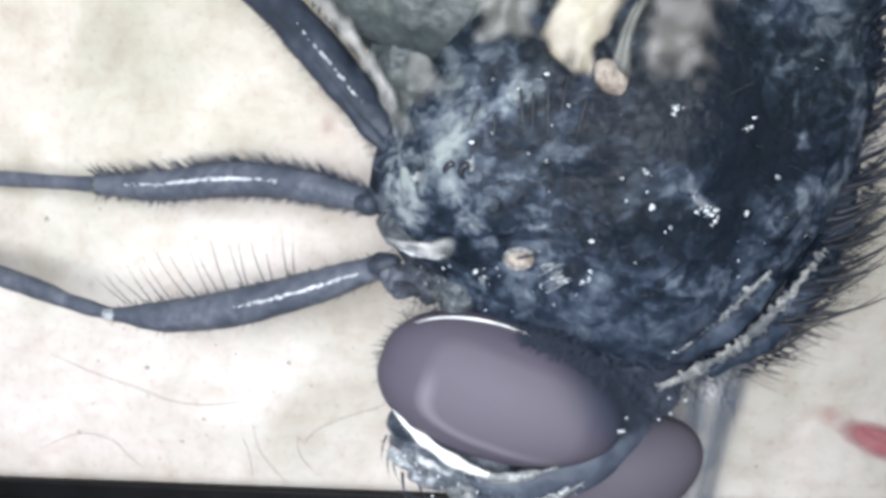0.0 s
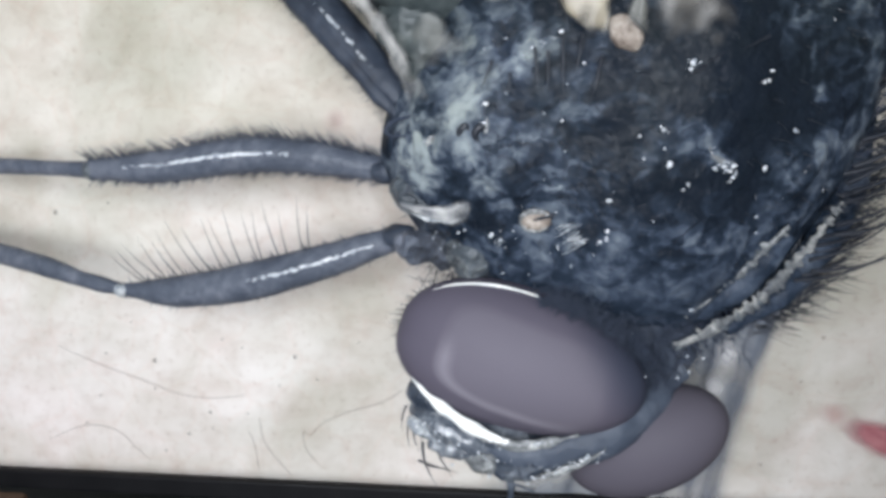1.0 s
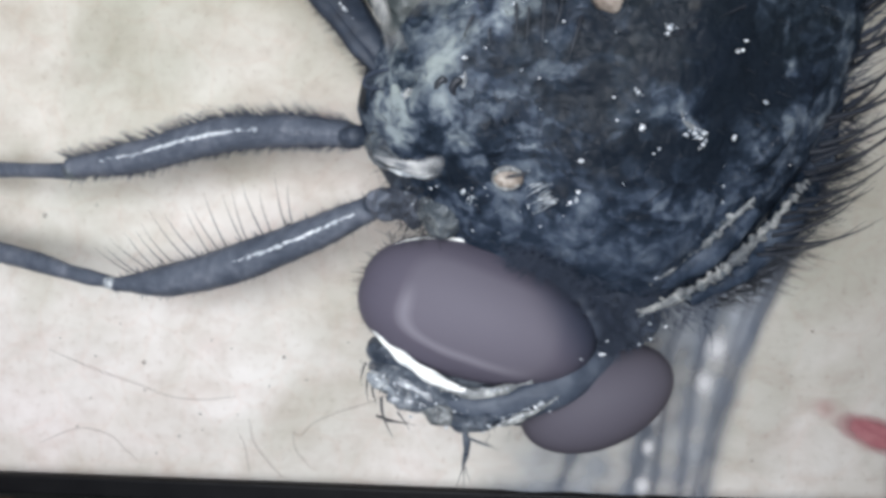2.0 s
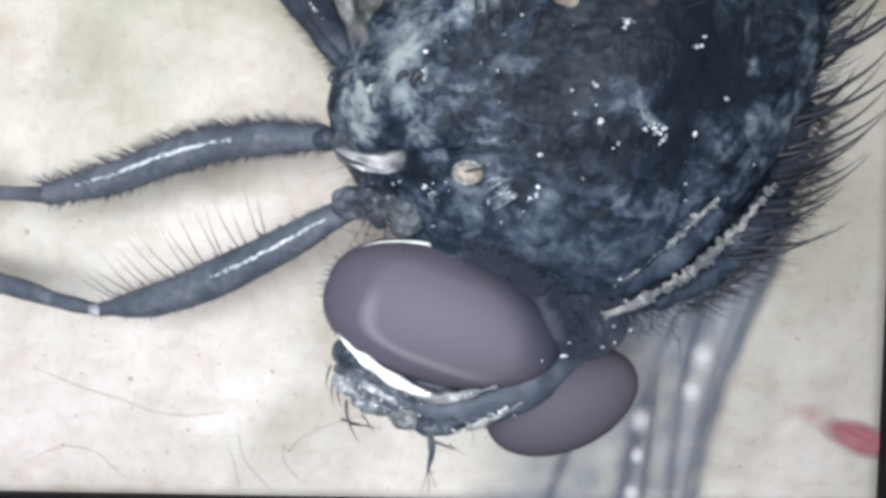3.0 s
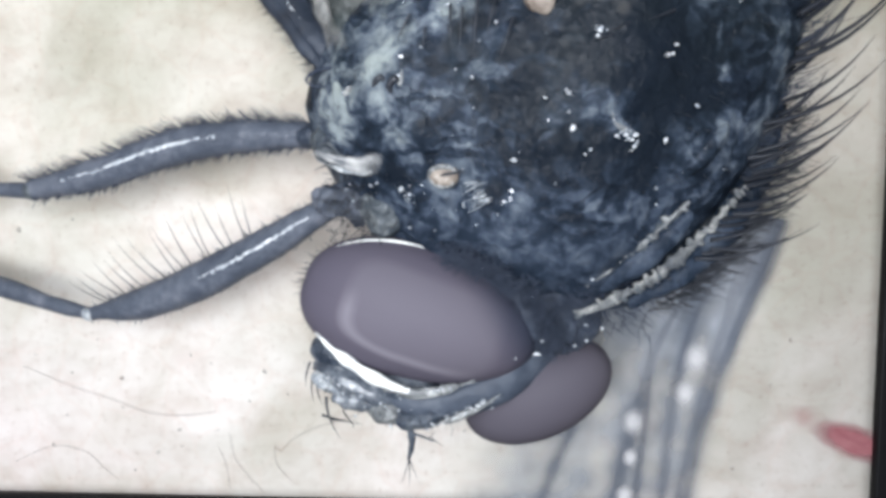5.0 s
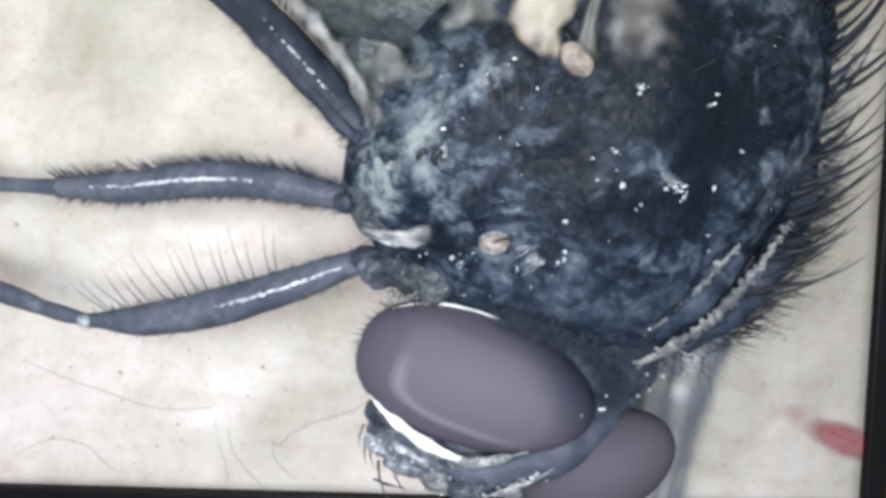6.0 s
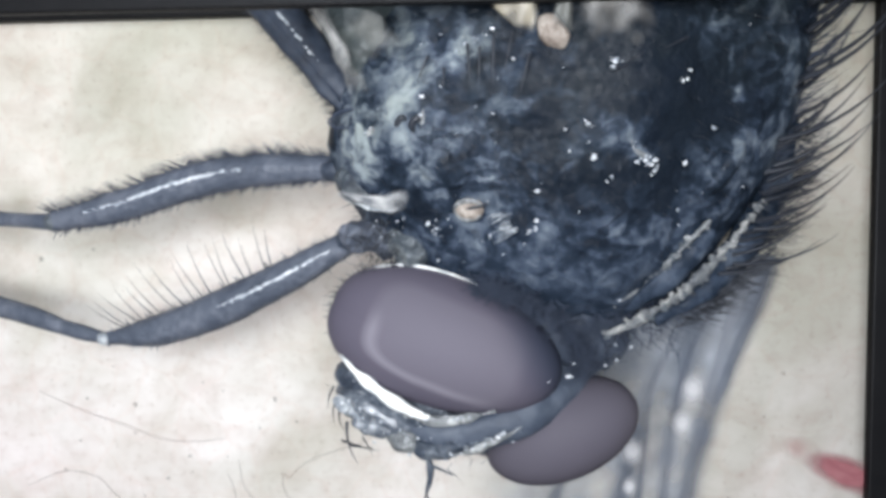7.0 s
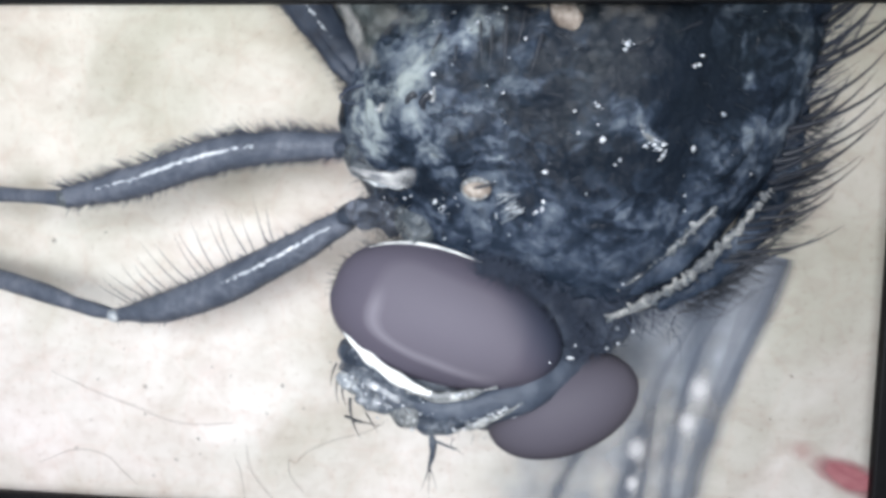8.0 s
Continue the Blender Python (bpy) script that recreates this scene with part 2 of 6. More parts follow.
    haze = n.new("ShaderNodeMapRange")
    haze.interpolation_type = "SMOOTHSTEP"
    haze.inputs["From Min"].default_value, haze.inputs["From Max"].default_value, haze.inputs["To Max"].default_value = -0.006, -0.042, 0.62
    l.new(low.outputs["Z"], haze.inputs["Value"])
    v = math_node("MULTIPLY_ADD", haze.outputs["Result"], math_node("SUBTRACT", 0.515, v), v)
    ramp = n.new("ShaderNodeValToRGB")
    r = ramp.color_ramp
    while len(r.elements) < 5:
        r.elements.new(0.5)
    for e, p, c in zip(r.elements, (0.30, 0.45, 0.53, 0.66, 0.95), ((0.0085, 0.013, 0.021), (0.0195, 0.029, 0.046), (0.043, 0.058, 0.086), (0.102, 0.124, 0.157), (0.26, 0.30, 0.32))):
        e.position, e.color = p, (*c, 1)
    l.new(v, ramp.inputs["Fac"])
    # olive-brown dust in places, strongest towards the wing roots
    xyz = n.new("ShaderNodeSeparateXYZ")
    l.new(tc.outputs["Object"], xyz.inputs[0])
    high = n.new("ShaderNodeMapRange")
    high.inputs["From Min"].default_value, high.inputs["From Max"].default_value, high.inputs["To Max"].default_value = -0.01, 0.06, 0.9
    l.new(xyz.outputs["Z"], high.inputs["Value"])
    olive = n.new("ShaderNodeMix")
    olive.data_type, olive.blend_type = "RGBA", "MULTIPLY"
    olive.inputs[7].default_value = (1.08, 1.03, 0.82, 1)
    l.new(math_node("MULTIPLY", high.outputs["Result"], math_node("MULTIPLY_ADD", tex(40, 3, 0.5), 2.6, -0.85)), olive.inputs[0])
    l.new(ramp.outputs["Color"], olive.inputs[6])
    l.new(olive.outputs[2], b.inputs["Base Color"])
    bp = n.new("ShaderNodeBump")
    bp.inputs["Strength"].default_value, bp.inputs["Distance"].default_value = 0.6, 0.004
    l.new(math_node("MULTIPLY_ADD", tex(230, 5, 0.5), 0.5, tex(90, 6, 0.8)), bp.inputs["Height"])
    l.new(bp.outputs["Normal"], b.inputs["Normal"])
    l.new(math_node("MULTIPLY_ADD", tex(60, 4, 0), 0.5, 0.25), b.inputs["Roughness"])
    b.inputs["Specular IOR Level"].default_value = 0.05
    glint = n.new("ShaderNodeBump")
    glint.inputs["Strength"].default_value, glint.inputs["Distance"].default_value = 0.55, 0.003
    l.new(tex(190, 4, 1.0), glint.inputs["Height"])
    l.new(glint.outputs["Normal"], b.inputs["Coat Normal"])
    b.inputs["Coat Weight"].default_value, b.inputs["Coat Roughness"].default_value = 0.12, 0.16
    return m


THORAX = thorax_material()


def sheet_material():
    """Pale, blotchy skin-like sheet: cream and greyish clouds, faint pink, fine streaks."""
    m = bpy.data.materials.new("pale_sheet")
    m.use_nodes = True
    n, l = m.node_tree.nodes, m.node_tree.links
    b = n["Principled BSDF"]
    tc = n.new("ShaderNodeTexCoord")

    def clouds(scale, detail, lo, hi, c0, c1, distort=0.0, stretch=None):
        t = n.new("ShaderNodeTexNoise")
        t.inputs["Scale"].default_value, t.inputs["Detail"].default_value, t.inputs["Distortion"].default_value = scale, detail, distort
        if stretch:
            mp = n.new("ShaderNodeMapping")
            mp.inputs["Rotation"].default_value, mp.inputs["Scale"].default_value = (0, radians(stretch[0]), 0), stretch[1]
            l.new(tc.outputs["Object"], mp.inputs["Vector"])
            l.new(mp.outputs["Vector"], t.inputs["Vector"])
        else:
            l.new(tc.outputs["Object"], t.inputs["Vector"])
        r = n.new("ShaderNodeValToRGB")
        r.color_ramp.elements[0].position, r.color_ramp.elements[0].color = lo, (*c0, 1)
        r.color_ramp.elements[1].position, r.color_ramp.elements[1].color = hi, (*c1, 1)
        l.new(t.outputs["Fac"], r.inputs["Fac"])
        return r.outputs["Color"]

    def times(a, c):
        x = n.new("ShaderNodeMix")
        x.data_type, x.blend_type = "RGBA", "MULTIPLY"
        x.inputs[0].default_value = 1
        l.new(a, x.inputs[6])
        l.new(c, x.inputs[7])
        return x.outputs[2]

    col = clouds(7, 5, 0.36, 0.60, (0.556, 0.536, 0.496), (0.728, 0.697, 0.676), 0.9)
    col = times(col, clouds(17, 4, 0.34, 0.56, (0.84, 0.83, 0.795), (1, 1, 1), 0.6))
    col = times(col, clouds(5, 3, 0.35, 0.65, (1.0, 0.965, 0.955), (0.985, 1.0, 0.97)))
    col = times(col, clouds(34, 7, 0.36, 0.58, (0.94, 0.93, 0.915), (1, 1, 1), 0.5, (40, (0.6, 1, 1.3))))
    col = times(col, clouds(60, 7, 0.34, 0.52, (0.93, 0.90, 0.89), (1, 1, 1), 0.6, (-35, (0.7, 1, 1.25))))
    col = times(col, clouds(130, 5, 0.38, 0.50, (0.955, 0.945, 0.94), (1, 1, 1), 0.3))
    # faint reddish vessels and pores
    bent = n.new("ShaderNodeTexNoise")
    bent.inputs["Scale"].default_value, bent.inputs["Detail"].default_value = 26, 4
    l.new(tc.outputs["Object"], bent.inputs["Vector"])
    shift = n.new("ShaderNodeVectorMath")
    shift.operation = "MULTIPLY_ADD"
    l.new(bent.outputs["Color"], shift.inputs[0])
    shift.inputs[1].default_value = (0.030, 0.030, 0.030)
    l.new(tc.outputs["Object"], shift.inputs[2])
    net = n.new("ShaderNodeTexVoronoi")
    net.feature = "DISTANCE_TO_EDGE"
    net.inputs["Scale"].default_value = 34
    l.new(shift.outputs[0], net.inputs["Vector"])
    vessel = n.new("ShaderNodeValToRGB")
    vessel.color_ramp.elements[0].position, vessel.color_ramp.elements[0].color = 0.0, (0.985, 0.955, 0.945, 1)
    vessel.color_ramp.elements[1].position, vessel.color_ramp.elements[1].color = 0.055, (1, 1, 1, 1)
    l.new(net.outputs["Distance"], vessel.inputs["Fac"])
    col = times(col, vessel.outputs["Color"])
    col = times(col, clouds(260, 3, 0.30, 0.40, (0.90, 0.875, 0.86), (1, 1, 1)))
    # falloff of light beyond the fly painted in, with a slightly greyer tint
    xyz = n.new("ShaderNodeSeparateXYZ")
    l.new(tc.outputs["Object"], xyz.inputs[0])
    right_falloff = n.new("ShaderNodeValToRGB")
    right_falloff.color_ramp.elements[0].position, right_falloff.color_ramp.elements[0].color = 0.10, (1, 1, 1, 1)
    right_falloff.color_ramp.elements[1].position, right_falloff.color_ramp.elements[1].color = 0.27, (0.67, 0.685, 0.67, 1)
    l.new(xyz.outputs["X"], right_falloff.inputs["Fac"])
    col = times(col, right_falloff.outputs["Color"])
    # a little yellower towards the top
    warm = n.new("ShaderNodeValToRGB")
    warm.color_ramp.elements[0].position, warm.color_ramp.elements[0].color = 0.20, (1, 0.990, 0.990, 1)
    warm.color_ramp.elements[1].position, warm.color_ramp.elements[1].color = 0.40, (0.995, 0.985, 0.915, 1)
    l.new(xyz.outputs["Z"], warm.inputs["Fac"])
    col = times(col, warm.outputs["Color"])
    l.new(col, b.inputs["Base Color"])
    b.inputs["Roughness"].default_value, b.inputs["Specular IOR Level"].default_value = 0.6, 0.2
    t = n.new("ShaderNodeTexNoise")
    t.inputs["Scale"].default_value, t.inputs["Detail"].default_value = 90, 6
    l.new(tc.outputs["Object"], t.inputs["Vector"])
    bp = n.new("ShaderNodeBump")
    bp.inputs["Strength"].default_value, bp.inputs["Distance"].default_value = 0.06, 0.002
    l.new(t.outputs["Fac"], bp.inputs["Height"])
    l.new(bp.outputs["Normal"], b.inputs["Normal"])
    return m


SHEET = sheet_material()
BEZEL = mat("black_plastic", [(0.003, 0.003, 0.004), (0.006, 0.006, 0.007)], 0.5, 60, 0.1, 900, spec=0.15)
DESK = mat("black_desk_laminate", [(0.012, 0.012, 0.014), (0.02, 0.02, 0.022), (0.03, 0.028, 0.028)], 0.5, 6, 0.15, 80)
# unseen walls and ceiling kept pale to bounce light and soften shadows
WHITE_WALL = mat("white_wall", [(0.66, 0.66, 0.66), (0.74, 0.74, 0.73)], 0.85, 3, 0.1, 150)
WALL = mat("painted_wall", [(0.10, 0.12, 0.11), (0.13, 0.15, 0.14)], 0.8, 3, 0.15, 150)
CEIL = mat("ceiling_paint", [(0.70, 0.70, 0.68), (0.76, 0.76, 0.74)], 0.85, 3, 0.1, 120)
FLOOR = mat("floor_board", [(0.14, 0.10, 0.07), (0.22, 0.16, 0.11)], 0.5, 4, 0.1, 60)


def film_material(name, c0, c1, alpha, scale=45, rough=0.45):
    """A thin see-through layer: wing skin, soaked-in ink, a fine fibre."""
    m = bpy.data.materials.new(name)
    m.use_nodes = True
    n, l = m.node_tree.nodes, m.node_tree.links
    b = n["Principled BSDF"]
    tc = n.new("ShaderNodeTexCoord")
    t = n.new("ShaderNodeTexNoise")
    t.inputs["Scale"].default_value, t.inputs["Detail"].default_value = scale, 4
    l.new(tc.outputs["Object"], t.inputs["Vector"])
    r = n.new("ShaderNodeValToRGB")
    r.color_ramp.elements[0].position, r.color_ramp.elements[0].color = 0.35, (*c0, 1)
    r.color_ramp.elements[1].position, r.color_ramp.elements[1].color = 0.65, (*c1, 1)
    l.new(t.outputs["Fac"], r.inputs["Fac"])
    l.new(r.outputs["Color"], b.inputs["Base Color"])
    b.inputs["Roughness"].default_value, b.inputs["Alpha"].default_value = rough, alpha
    return m


def soft_stain_material(name, c0, c1, alpha, hard, wob):
    """A stain that thins out towards its edge: the object's own space runs from -1 to 1 across it."""
    m = film_material(name, c0, c1, alpha, 3, 0.7)
    n, l = m.node_tree.nodes, m.node_tree.links
    tc = n.new("ShaderNodeTexCoord")
    t = n.new("ShaderNodeTexNoise")
    t.inputs["Scale"].default_value, t.inputs["Detail"].default_value = 2.2, 4
    l.new(tc.outputs["Object"], t.inputs["Vector"])
    far = n.new("ShaderNodeVectorMath")
    far.operation = "LENGTH"
    l.new(tc.outputs["Object"], far.inputs[0])
    add = n.new("ShaderNodeMath")
    add.operation = "MULTIPLY_ADD"
    l.new(t.outputs["Fac"], add.inputs[0])
    add.inputs[1].default_value = wob
    l.new(far.outputs["Value"], add.inputs[2])
    near = n.new("ShaderNodeMapRange")
    near.interpolation_type = "SMOOTHSTEP"
    near.inputs["From Min"].default_value, near.inputs["From Max"].default_value, near.inputs["To Max"].default_value = 0.95 + wob * 0.5, hard, alpha
    l.new(add.outputs[0], near.inputs["Value"])
    l.new(near.outputs["Result"], n["Principled BSDF"].inputs["Alpha"])
    return m


def skin_material(name, c0, c1, scale):
    """A thin skin that lets through what lies beneath where it thins out."""
    m = film_material(name, c0, c1, 1.0, scale, 0.4)
    n, l = m.node_tree.nodes, m.node_tree.links
    k = n.new("ShaderNodeAttribute")
    k.attribute_name = "cover"
    l.new(k.outputs["Fac"], n["Principled BSDF"].inputs["Alpha"])
    return m


CREAM_FILM = skin_material("cream_membrane", (0.26, 0.225, 0.17), (0.45, 0.41, 0.31), 60)
GREY_FILM = skin_material("grey_membrane", (0.085, 0.09, 0.082), (0.24, 0.24, 0.215), 55)
BROWN_FILM = skin_material("brown_wing", (0.046, 0.044, 0.041), (0.100, 0.095, 0.086), 34)
PALE_FILM = skin_material("pale_skin", (0.15, 0.155, 0.155), (0.42, 0.41, 0.39), 130)
WHITE_FILM = skin_material("white_plate", (0.15, 0.16, 0.175), (0.52, 0.52, 0.51), 110)
RED = soft_stain_material("red_ink", (0.27, 0.070, 0.088), (0.36, 0.13, 0.145), 0.80, 0.48, 0.30)
RED_FAINT = soft_stain_material("faint_red_stain", (0.55, 0.25, 0.26), (0.62, 0.36, 0.35), 0.30, 0.1, 0.5)
WAX = soft_stain_material("white_wax", (0.66, 0.65, 0.67), (0.78, 0.77, 0.78), 0.65, 0.25, 0.3)
FIBRE = film_material("reddish_fibre", (0.32, 0.21, 0.19), (0.42, 0.31, 0.28), 0.13, 120, 0.7)
SPECK = film_material("grey_speck", (0.20, 0.17, 0.16), (0.32, 0.28, 0.26), 0.32, 300, 0.6)
BROWN_CARD = mat("brown_card", [(0.075, 0.042, 0.024), (0.11, 0.065, 0.038)], 0.7, 20, 0.1, 200)
CARD = mat("cardboard", [(0.30, 0.18, 0.085), (0.40, 0.25, 0.12)], 0.7, 20, 0.1, 200)


# ---------------------------------------------------------------- mesh helpers
def mesh_object(name, bm, material, smooth=True):
    me = bpy.data.meshes.new(name)
    bm.to_mesh(me)
    bm.free()
    for p in me.polygons:
        p.use_smooth = smooth
    me.materials.append(material)
    return new(name, me)


def part(name, bm, material, parent, label="", at=None, smooth=True):
    """One mesh object under a thing or under a part; its origin may be set apart."""
    ob = mesh_object(name, bm, material, smooth)
    ob.parent = parent
    if at is not None:
        ob.location = at
    if label:
        tagged(ob, label)
    return ob


def add_box(bm, x0, y0, z0, x1, y1, z1, bevel=0.0):
    made = bmesh.ops.create_cube(bm, size=1.0)
    for v in made["verts"]:
        v.co = Vector(((x0 + x1) / 2 + v.co.x * (x1 - x0), (y0 + y1) / 2 + v.co.y * (y1 - y0), (z0 + z1) / 2 + v.co.z * (z1 - z0)))
    if bevel:
        edges = {e for v in made["verts"] for e in v.link_edges}
        bmesh.ops.bevel(bm, geom=list(edges), offset=bevel, segments=2, profile=0.5, affect="EDGES")


def spine(points, steps):
    """A smooth curve through the points (Catmull-Rom), with its share of the way at each place."""
    p = [Vector(q) for q in points]
    p = [p[0] * 2 - p[1]] + p + [p[-1] * 2 - p[-2]]
    out = []
    spans = len(p) - 3
    for i in range(steps + 1):
        u = min(i / steps * spans, spans - 1e-6)
        k, f = int(u), u - int(u)
        a, b, c, d = p[k], p[k + 1], p[k + 2], p[k + 3]
        out.append(0.5 * (2 * b + (c - a) * f + (2 * a - 5 * b + 4 * c - d) * f * f + (3 * b - a - 3 * c + d) * f**3))
    return out


def share(values, u):
    """The value at the share u of a row of even steps."""
    k = min(int(u * (len(values) - 1)), len(values) - 2)
    f = u * (len(values) - 1) - k
    f = f * f * (3 - 2 * f)
    return values[k] * (1 - f) + values[k + 1] * f


def add_tube(bm, points, radii, steps=24, sides=14, flat=1.0, wobble=0.0, seed=0.0):
    """A tapered round limb along a smooth curve; flat squeezes it in depth."""
    way = spine(points, steps)
    rings = []
    for i, c in enumerate(way):
        d = (way[min(i + 1, steps)] - way[max(i - 1, 0)]).normalized()
        a = d.cross(Vector((0, 1, 0)))
        a = a.normalized() if a.length > 1e-4 else Vector((1, 0, 0))
        b = d.cross(a).normalized()
        r = share(radii, i / steps)
        ring = []
        for s in range(sides):
            w = 2 * math.pi * s / sides
            q = c + a * math.cos(w) * r + b * math.sin(w) * r * flat
            if wobble:
                q += (q - c).normalized() * wobble * noise.noise(q * 90 + Vector((seed, 0, 0)))
            ring.append(bm.verts.new(q))
        rings.append(ring)
    for r0, r1 in zip(rings, rings[1:]):
        for s in range(sides):
            bm.faces.new((r0[s], r0[(s + 1) % sides], r1[(s + 1) % sides], r1[s]))
    for ring, turn in ((rings[0], 1), (rings[-1], -1)):
        bm.faces.new(ring[::turn])


def add_hair(bm, root, tip, bend, r, steps=5, sides=4):
    """One tapered, bowed hair."""
    root, tip = Vector(root), Vector(tip)
    mid = (root + tip) / 2 + Vector(bend)
    pts = []
    for i in range(steps + 1):
        u = i / steps
        pts.append(root * (1 - u) ** 2 + mid * 2 * u * (1 - u) + tip * u * u)
    last = None
    for i, c in enumerate(pts):
        d = (pts[min(i + 1, steps)] - pts[max(i - 1, 0)]).normalized()
        a = d.cross(Vector((0, 1, 0)))
        a = a.normalized() if a.length > 1e-4 else Vector((1, 0, 0))
        b = d.cross(a)
        rr = max(r * (1 - i / steps) ** 0.8, r * 0.06)
        ring = [bm.verts.new(c + a * rr * math.cos(2 * math.pi * s / sides) + b * rr * math.sin(2 * math.pi * s / sides)) for s in range(sides)]
        if last:
            for s in range(sides):
                bm.faces.new((last[s], last[(s + 1) % sides], ring[(s + 1) % sides], ring[s]))
        last = ring


def hair_mesh(root, tip, bend, r):
    bm = bmesh.new()
    add_hair(bm, root, tip, bend, r, 7, 6)
    return bm


def blob(center, radii, turn=0.0, level=4, rough=0.0, freq=60.0, seed=0.0, shape=None):
    """A rounded body with an uneven skin, turned in the picture's plane (degrees, y axis)."""
    bm = bmesh.new()
    bmesh.ops.create_icosphere(bm, subdivisions=level, radius=1.0)
    rot = Matrix.Rotation(radians(turn), 3, "Y")
    c = Vector(center)
    for v in bm.verts:
        n0 = v.co.normalized()
        p = Vector((n0.x * radii[0], n0.y * radii[1], n0.z * radii[2]))
        if shape:
            p = shape(p, n0)
        q = rot @ p + c
        if rough:
            s = Vector((seed, seed * 0.7, -seed))
            k = noise.fractal(q * freq + s, 1.0, 2.1, 5) * rough
            q += (rot @ n0) * k
        v.co = q
    return bm


# ---------------------------------------------------------------- the room
def wall_piece(name, box, material):
    bm = bmesh.new()
    add_box(bm, *box)
    return tagged(mesh_object(name, bm, material, False), kind="structure")


def room():
    wall_piece("floor", (-1.8, -2.0, -0.80, 1.8, 0.70, -0.75), FLOOR)
    wall_piece("ceiling", (-1.8, -2.0, 2.35, 1.8, 0.70, 2.43), CEIL)
    wall_piece("wall_north", (-1.8, 0.70, -0.75, 1.8, 0.80, 2.35), WALL)
    wall_piece("wall_east", (1.8, -2.1, -0.75, 1.9, 0.80, 2.35), WHITE_WALL)
    wall_piece("wall_west", (-1.9, -2.1, -0.75, -1.8, 0.80, 2.35), WHITE_WALL)
    # unseen window opening, added to go with the lamp before it
    bm = bmesh.new()
    for box in ((-1.8, -2.1, -0.75, -0.75, -2.0, 2.35), (0.95, -2.1, -0.75, 1.8, -2.0, 2.35), (-0.75, -2.1, -0.75, 0.95, -2.0, -0.10), (-0.75, -2.1, 1.10, 0.95, -2.0, 2.35)):
        add_box(bm, *box)
    tagged(mesh_object("wall_south", bm, WHITE_WALL, False), kind="structure")
    bm = bmesh.new()
    for box in ((-0.75, -2.08, -0.10, -0.70, -2.02, 1.10), (0.90, -2.08, -0.10, 0.95, -2.02, 1.10), (-0.70, -2.08, -0.10, 0.90, -2.02, -0.05), (-0.70, -2.08, 1.05, 0.90, -2.02, 1.10)):
        add_box(bm, *box, 0.004)
    tagged(mesh_object("added_window_1", bm, CEIL, False), kind="structure")


def desk():
    top = new("desk")
    tagged(top, "black laminate desk that carries the display", "desk")
    top.location = (0, 0, -0.75)
    bm = bmesh.new()
    add_box(bm, -0.80, -0.42, 0.715, 0.80, 0.45, 0.75, 0.004)
    part("desktop", bm, DESK, top, smooth=False)
    for x in (-0.74, 0.74):
        for y in (-0.36, 0.39):
            bm = bmesh.new()
            add_box(bm, x - 0.03, y - 0.03, 0.0, x + 0.03, y + 0.03, 0.715, 0.004)
            part("leg", bm, DESK, top, smooth=False)


# The display's picture area: x from LEFT to RIGHT, z from LOW to HIGH, in the plane y = 0.
LEFT, RIGHT, LOW, HIGH = -0.310, 0.270, 0.120, 0.420


def display():
    stand = new("display_frame")
    stand.location = (-0.02, 0.03, 0.0)
    tagged(stand, "slim black display frame on a plain black stand", "display frame")
    o = Vector(stand.location)

    def bar(name, x0, y0, z0, x1, y1, z1, bevel):
        bm = bmesh.new()
        add_box(bm, x0 - o.x, y0 - o.y, z0, x1 - o.x, y1 - o.y, z1, bevel)
        return part(name, bm, BEZEL, stand, smooth=False)

    w = 0.0118
    bar("bottom_bar", LEFT - w, -0.006, LOW - w, RIGHT + w, 0.022, LOW, 0.0012)
    bar("top_bar", LEFT - w, -0.006, HIGH, RIGHT + w, 0.022, HIGH + w, 0.0012)
    bar("side_bar", LEFT - w, -0.006, LOW, LEFT, 0.022, HIGH, 0.0012)
    bar("side_bar", RIGHT, -0.006, LOW, RIGHT + w, 0.022, HIGH, 0.0012)
    # added rail on two arms, placed to cover the fly's top in the camera's view
    bar("view_fitted_rail", -0.2010, -0.1400, 0.3868, 0.2143, -0.1350, 0.3940, 0.0010)
    for x0, x1 in ((-0.1985, LEFT - 0.005), (0.2118, RIGHT + 0.006)):
        bm = bmesh.new()
        add_tube(bm, [(x0 - o.x, -0.137 - o.y, 0.3904), ((x0 + x1) / 2 - o.x, -0.072 - o.y, 0.4080), (x1 - o.x, -0.002 - o.y, 0.4262)], (0.0026, 0.0030, 0.0034), 10, 10)
        part("arm", bm, BEZEL, stand)
    bar("back_cover", LEFT, 0.006, LOW, RIGHT, 0.040, HIGH, 0.004)
    bar("neck", -0.06, 0.030, 0.012, 0.02, 0.055, 0.20, 0.004)
    bar("foot", -0.14, -0.05, 0.0, 0.10, 0.13, 0.012, 0.004)
    bm = bmesh.new()
    nx, nz = 90, 48
    for i in range(nx + 1):
        for j in range(nz + 1):
            bm.verts.new((LEFT + (RIGHT - LEFT) * i / nx, 0.0, LOW + (HIGH - LOW) * j / nz))
    bm.verts.ensure_lookup_table()
    for i in range(nx):
        for j in range(nz):
            k = i * (nz + 1) + j
            bm.faces.new([bm.verts[q] for q in (k, k + nz + 1, k + nz + 2, k + 1)])
    bm.normal_update()
    bmesh.ops.solidify(bm, geom=bm.faces[:], thickness=0.004)
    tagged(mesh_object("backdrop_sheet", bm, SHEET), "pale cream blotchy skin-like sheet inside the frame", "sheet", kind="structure")


